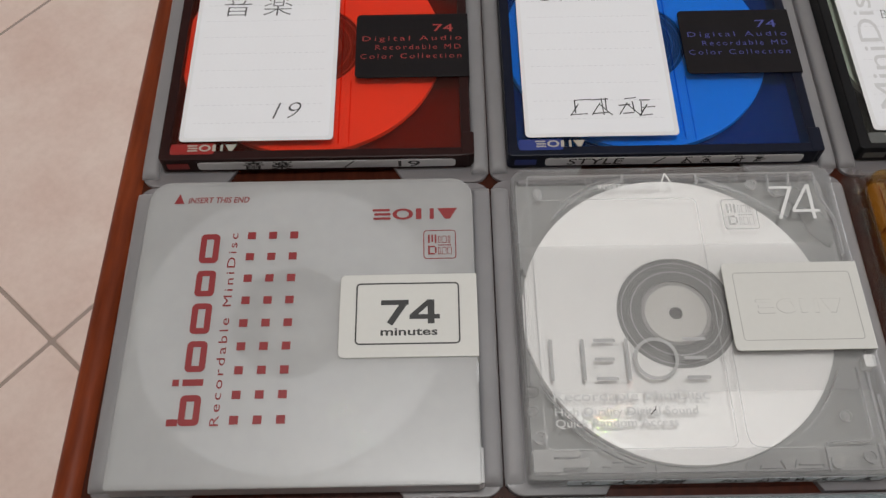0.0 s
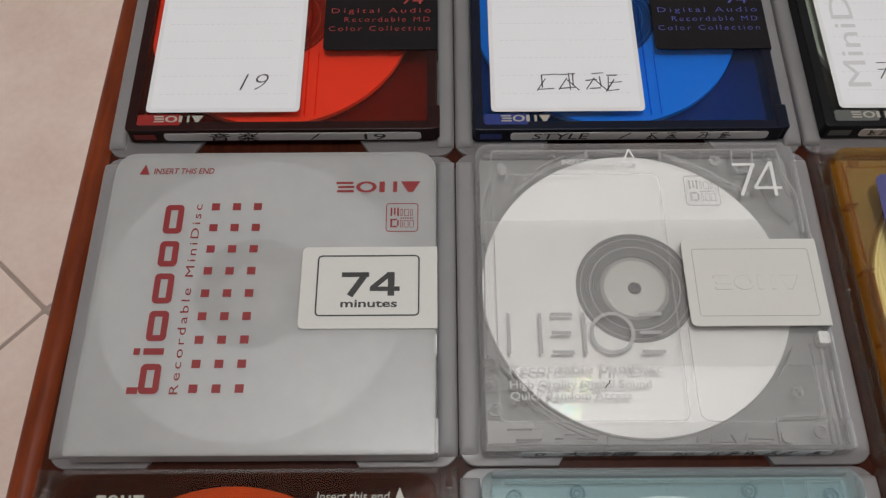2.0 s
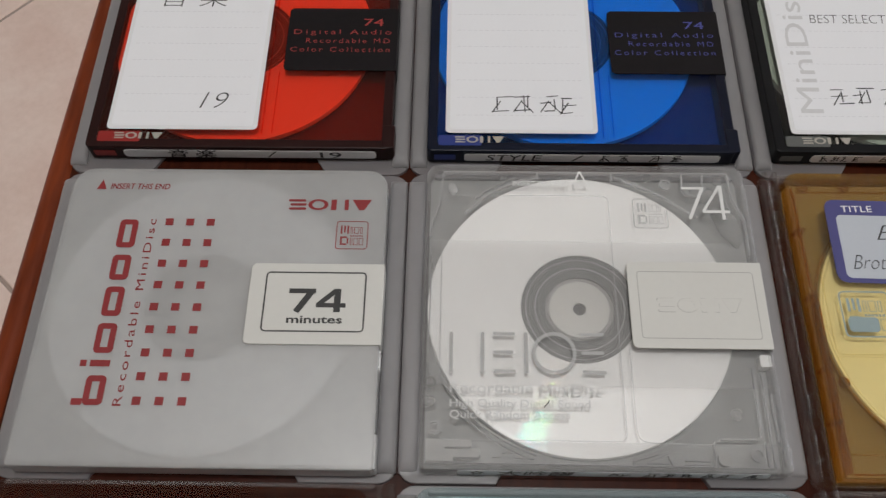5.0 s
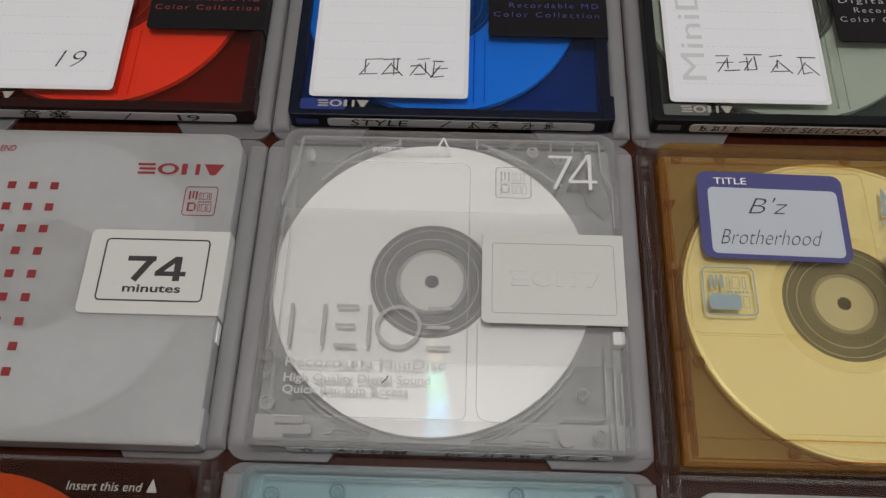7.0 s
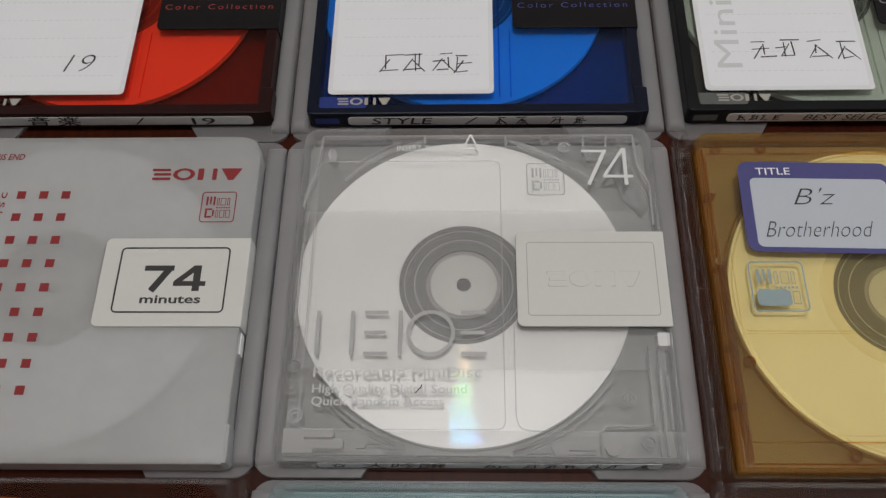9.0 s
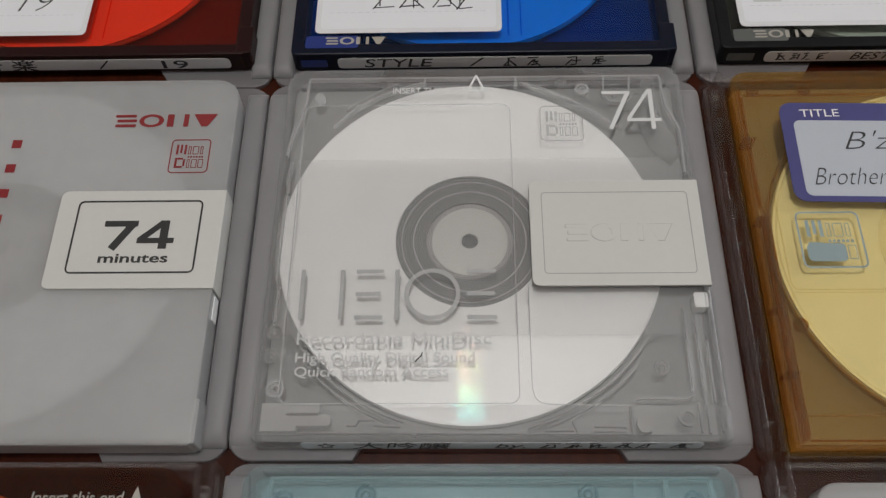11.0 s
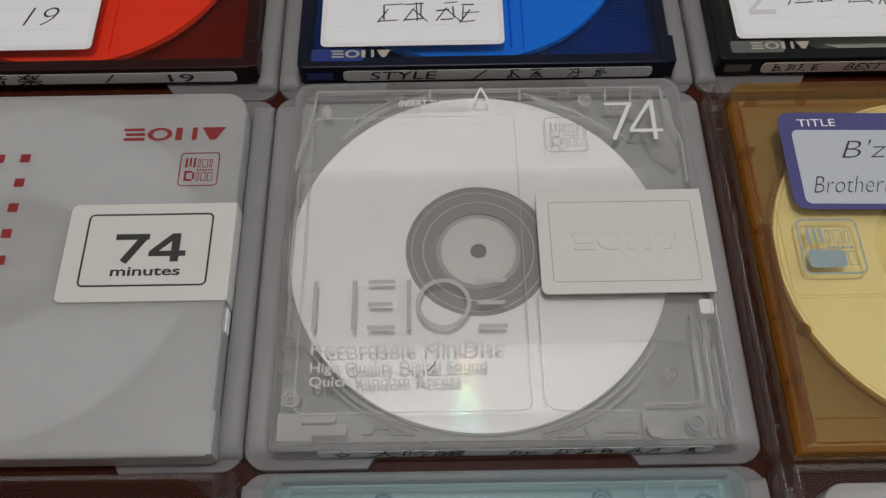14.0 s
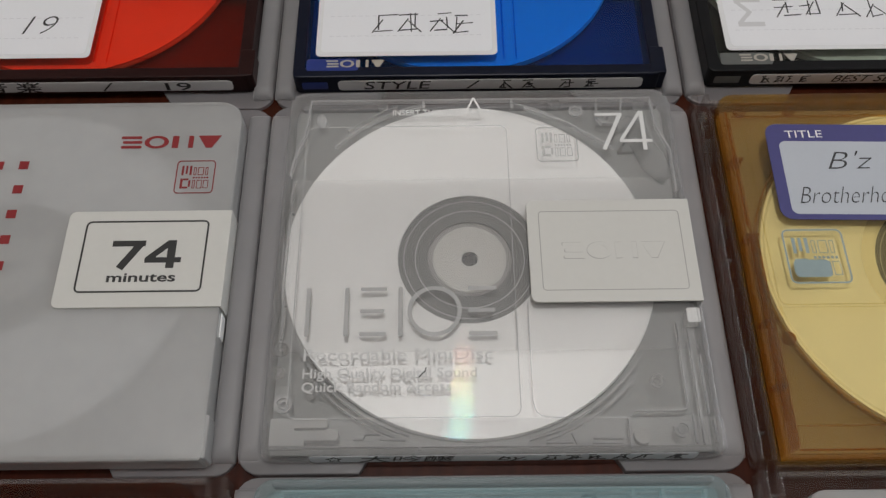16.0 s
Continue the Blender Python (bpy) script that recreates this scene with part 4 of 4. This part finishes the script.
    prism(bm, [(1.2, 1.7), (6.6, 1.7), (6.6, 2.5), (11.4, 2.5), (11.8, 2.9), (11.8, 3.9), (11.3, 4.3), (10.2, 4.3), (9.9, 4.05), (5.0, 4.05), (5.0, 4.5), (9.7, 4.5), (10.1, 4.8), (10.1, 5.6), (9.8, 6.0), (1.2, 6.0)], -2.6, -0.75)
    part("write_protect_slide", bm, M_SLIDE, ob, "whitish clear slide")
    slab("slot_block", rr(W - 2.6, 21.6, W - 0.4, 24.2, 0.4), -3.0, -0.75, M_PRINT_WHITE, ob)
    bm = bmesh.new()
    prism(bm, rr(7.4, -4.1, 67.4, -0.8, 0.8), 0.0, 0.06)
    for v in bm.verts:
        v.co = Vector((v.co.x, -0.02 - v.co.z, v.co.y))
    sp = part("spine_label", bm, M_PAPER, ob, "narrow white paper spine label")
    lettering("handwriting", "大吟醸", 15.0, -0.1, 2.7, M_INK, sp, z=-3.8, wide=15.0, stand=True, lean=0.15)
    lettering("handwriting", "by.", 36.5, -0.1, 2.2, M_INK, sp, z=-3.5, wide=4.6, stand=True, lean=0.3)
    bm = bmesh.new()
    star = [(11.2 + (1.3 if k % 2 == 0 else 0.6) * math.sin(math.pi * k / 5), -2.4 + (1.3 if k % 2 == 0 else 0.7) * math.cos(math.pi * k / 5)) for k in range(11)]
    path_band(bm, star, 0.3, 0.0, 0.04)
    for v in bm.verts:
        v.co = Vector((v.co.x, -0.09 - v.co.z, v.co.y))
    part("handwriting", bm, M_INK, sp)
    pen_bars(sp, [(43.4, -3.9), (46.8, -3.9), (50.4, -3.7), (54.0, -3.7), (57.4, -3.8), (62.8, -3.8)], 2.8, z=0.06, w=0.4, seed=21, stand=-0.05)
    return ob


clear_cartridge()


def askew(loop, turn=-1.2, cx=22.5, cy=51.5):
    c, q = math.cos(radians(turn)), math.sin(radians(turn))
    return [(cx + (a - cx) * c - (b - cy) * q, cy + (a - cx) * q + (b - cy) * c) for a, b in loop]


def amber_cartridge():
    ob = thing("minidisc_cartridge", 95.4, 33.2, 0, "clear amber cartridge with a gold disc and a blue-bordered title label", "minidisc", "cartridges in rows on the table")
    shell(ob, M_AMBER, M_AMBER_RIM, corner=0.8, rim_w=0.8, top_corner=3.2, back=M_BACK_AMBER, H=69.2)
    d = disc(ob, M_DISC_GOLD, CX=35.2, CY=33.7, plate=6.6, rim=M_GOLD_BAND)
    bm = bmesh.new()
    band(bm, circle(35.2, 33.7, 14.8, 72), circle(35.2, 33.7, 12.5, 72), -2.2, -2.07)
    part("mirror_band", bm, M_GOLD_BAND, d, "pale gold mirror band")
    for x, y in ((4.2, 65.6), (13.4, 65.8), (4.6, 20.0), (20.2, 3.0), (40.0, 66.0), (64.0, 66.0)):
        boss(ob, M_AMBER_BOSS, x, y, 1.15)
    bm = bmesh.new()
    for p in ((2.4, 5.0, 2.4, 38.0, 0.35), (1.9, 40.0, 1.9, 64.0, 0.3), (3.0, 5.4, 68.0, 5.4, 0.18), (2.4, 64.6, 68.0, 64.6, 0.18)):
        bar(bm, *p, -1.3, -0.72)
    seg = [radians(a) for a in range(120, 330, 6)]
    for a, b in zip(seg, seg[1:]):
        bar(bm, 35.2 + 33.0 * math.cos(a), 33.7 + 33.0 * math.sin(a), 35.2 + 33.0 * math.cos(b), 33.7 + 33.0 * math.sin(b), 0.4, -2.4, -1.4)
    part("straight_rib", bm, M_AMBER_RIM, ob)
    bm = bmesh.new()
    outline(bm, 3.8, 25.5, 42.3, 62.2, 1.5, 0.2, -0.02, 0.07)
    outline(bm, 3.8, 6.2, 42.3, 25.2, 0.4, 0.14, -0.02, 0.05)
    part("recess_line", bm, M_AMBER, ob)
    # title label, slightly askew
    lab = slab("title_label", askew(rr(7.5, 41.5, 37.6, 61.8, 2.2)), 0.0, 0.08, M_LABEL_BLUE, ob, "title label with an indigo border")
    slab("label_face", askew(rr(9.6, 42.6, 36.2, 58.0, 1.2)), 0.08, 0.11, M_PAPER_BLUE, lab)
    lettering("print", "TITLE", 11.2, 59.0, 1.6, M_PRINT_WHITE, lab, z=0.08, wide=6.8)
    lettering("handwriting", "B'z", 17.6, 52.0, 3.9, M_INK, lab, z=0.11, wide=8.4, lean=0.4, thin=-0.018)
    lettering("handwriting", "Brotherhood", 11.2, 44.9, 3.6, M_INK, lab, z=0.11, wide=20.8, lean=0.45, thin=-0.018)
    format_mark(ob, 6.6, 29.4, 10.4, M_PRINT_SKY, z=0.0)
    for x0, y0, x1, y1 in ((0.9, 40.5, 1.35, 65.0), (1.0, 6.0, 1.45, 39.0), (2.0, 66.6, 68.0, 66.9), (2.2, 1.2, 68.0, 1.5)):
        slab("moulded_rail", rr(x0, y0, x1, y1, 0.1, 1), 0.0, 0.12, M_AMBER_BOSS, ob)
    for y0 in (23.0, 39.2, 12.0, 55.0):
        slab("side_web", rr(0.9, y0, 3.2, y0 + 0.35, 0.1, 1), -4.2, -0.75, M_AMBER_BOSS, ob)
    for y0, y1 in ((2.0, 22.6), (23.8, 38.6)):
        slab("side_channel", rr(2.5, y0, 2.9, y1, 0.1, 1), -4.2, -0.85, M_AMBER_BOSS, ob)
    slab("mark_shade", rr(7.6, 30.6, 13.9, 33.9, 0.9), 0.0, 0.022, M_PRINT_SKY, ob)
    sh = shutter(ob, M_SHUT_WHITE, x0=43.6, y0=24.2, y1=43.8, box=False)
    slab("printed_block", rr(45.2, 28.0, 60.0, 32.0, 0.2), 0.32, 0.35, M_PRINT_BLACK, sh)
    slab("printed_block", rr(45.4, 34.0, 46.6, 38.5, 0.1), 0.32, 0.35, M_PRINT_BLACK, sh)
    slab("printed_corner", [(44.6, 43.0), (50.0, 40.6), (50.0, 43.0)], 0.32, 0.35, M_SHUT_GREY, sh)
    lettering("print", "Insert", 44.6, 49.8, 1.9, M_PRINT_SKY, ob, z=0.0, wide=6.5)
    lettering("print", "this end", 44.9, 47.2, 1.9, M_PRINT_SKY, ob, z=0.0, wide=8.5)
    bm = bmesh.new()
    band(bm, [(45.0, 52.4), (49.2, 52.4), (45.6, 59.0)], [(45.9, 53.3), (47.6, 53.3), (46.1, 56.2)], 0.0, 0.03)
    part("arrow_print", bm, M_PRINT_SKY, ob)
    return ob


amber_cartridge()


def brown_cartridge():
    ob = thing("minidisc_cartridge", -64.6, -37.2, 0, "dark brown smoked cartridge with an orange disc and pale print", "minidisc", "cartridges in rows on the table")
    shell(ob, M_BROWN, M_BROWN, corner=1.0, rim_w=1.2, top_corner=4.0)
    disc(ob, M_DISC_ORANGE, CY=33.9, rim=M_DISC_ORANGE)
    for x, y in ((60.5, 62.0), (66.0, 64.5)):
        boss(ob, M_BROWN, x, y, 1.2)
    shutter(ob, M_SHUT_BLACK, box=False)
    lettering("print", "Insert this end", 49.0, 62.8, 1.65, M_PRINT_SILVER, ob, z=0.0, wide=13.6, lean=0.12)
    slab("arrow_print", [(63.5, 62.7), (65.4, 62.7), (64.4, 65.2)], 0.0, 0.03, M_PRINT_SILVER, ob)
    wordmark(ob, 8.0, 61.6, 9.0, 2.4, M_PRINT_SILVER, z=0.0)
    return ob


brown_cartridge()


def teal_cartridge():
    ob = thing("minidisc_cartridge", 15.0, -36.9, 0, "pale teal clear cartridge showing its silver disc", "minidisc", "cartridges in rows on the table")
    shell(ob, M_TEAL, M_TEAL, corner=1.0, rim_w=2.0, top_corner=3.0, back=M_BACK_TEAL)
    disc(ob, M_DISC, CX=34.4, CY=31.4)
    strokes("round_rib", [(arc(34.4, 31.4, 33.6, 108, 140), 0.4), (arc(34.4, 31.4, 33.6, 50, 72), 0.4)], M_TEAL_EDGE, ob, -1.6, -0.8)
    for x, y in ((6.1, 63.0), (17.9, 63.8), (50.0, 64.0), (65.0, 63.0)):
        boss(ob, M_TEAL_BOSS, x, y, 1.5)
    bm = bmesh.new()
    for p in ((4.0, 66.2, 67.6, 66.2), (4.0, 66.0, 2.6, 45.0), (56.8, 66.0, 56.8, 60.0), (61.2, 66.0, 61.2, 60.0), (67.6, 66.0, 69.0, 45.0)):
        bar(bm, *p, 0.5, -2.0, -0.72)
    part("straight_rib", bm, M_TEAL_EDGE, ob)
    shutter(ob, M_SHUT_WHITE, box=False)
    slab("arrow_print", [(26.0, 59.9), (28.0, 59.9), (27.0, 62.0)], 0.0, 0.03, M_PRINT_WHITE, ob)
    lettering("print", "Insert this end", 29.2, 60.0, 1.5, M_PRINT_WHITE, ob, z=0.0, wide=13.0)
    return ob


teal_cartridge()


def white_cartridge():
    ob = thing("minidisc_cartridge", 96.9, -39.4, 0, "white cartridge with a green printed patch in a clear case", "minidisc", "cartridges in rows on the table")
    shell(ob, M_FROST, M_FROST, corner=1.0, rim_w=1.0, top_corner=3.4, back=M_BACK)
    disc(ob, M_DISC)
    shutter(ob, M_SHUT_WHITE, box=False)
    slab("green_print", [(4.2, 54.0), (20.5, 54.0), (19.8, 63.4), (13.0, 64.1), (9.0, 63.8), (6.4, 64.4), (4.6, 63.0)], 0.0, 0.03, M_PRINT_GREEN, ob)
    return ob


white_cartridge()


# ---------------------------------------------------------------- tiled floor
def tiled_floor():
    tagged(slab("floor", rr(-1900, -1900, 2300, 2000, 1), FLOOR * 1000 - 60, FLOOR * 1000 - 1.2, M_GROUT, None), "pink-beige stone tile floor laid diagonally with grey joints", "floor", kind="structure")
    base = bpy.data.objects["floor"]
    S, gap = 300.0, 3.4
    bm = bmesh.new()
    prism(bm, rr(gap / 2, gap / 2, S - gap / 2, S - gap / 2, 2.0, 2), -8.0, 0.0, 1.2)
    first = part("tile", bm, M_TILE, base)
    ang = 47.8
    o = Vector((-312.0, 265.0))
    c, q = math.cos(radians(ang)), math.sin(radians(ang))
    seen = False
    rest = bmesh.new()
    for i in range(-14, 15):
        for j in range(-14, 15):
            x, y = o.x + (i * c - j * q) * S, o.y + (i * q + j * c) * S
            mx, my = x + (c - q) * S / 2, y + (q + c) * S / 2
            if not (-2100 < mx < 2500 and -2100 < my < 2200):
                continue
            m = pose(x / 1000, y / 1000, FLOOR, 0, 0, ang)
            if math.hypot(x + 250, y - 200) < 1300:
                t = first if not seen else new("tile", first.data)
                seen = True
                t.parent = base
                t.matrix_basis = m
            else:
                # cut at the walls
                loop = [(min(max(x + (a * c - b * q), -1899), 2299), min(max(y + (a * q + b * c), -1899), 1999)) for a, b in rr(gap / 2, gap / 2, S - gap / 2, S - gap / 2, 1.5, 1)]
                if len({a for a, b in loop}) < 3 or len({b for a, b in loop}) < 3:
                    continue
                vs = [rest.verts.new((px, py, FLOOR * 1000)) for px, py in loop]
                rest.faces.new(vs)
                lo = [rest.verts.new((px, py, FLOOR * 1000 - 5)) for px, py in loop]
                for k in range(len(vs)):
                    n = (k + 1) % len(vs)
                    rest.faces.new((lo[k], lo[n], vs[n], vs[k]))
    tagged(part("tile_field", rest, M_TILE, base), kind="stuff")


tiled_floor()
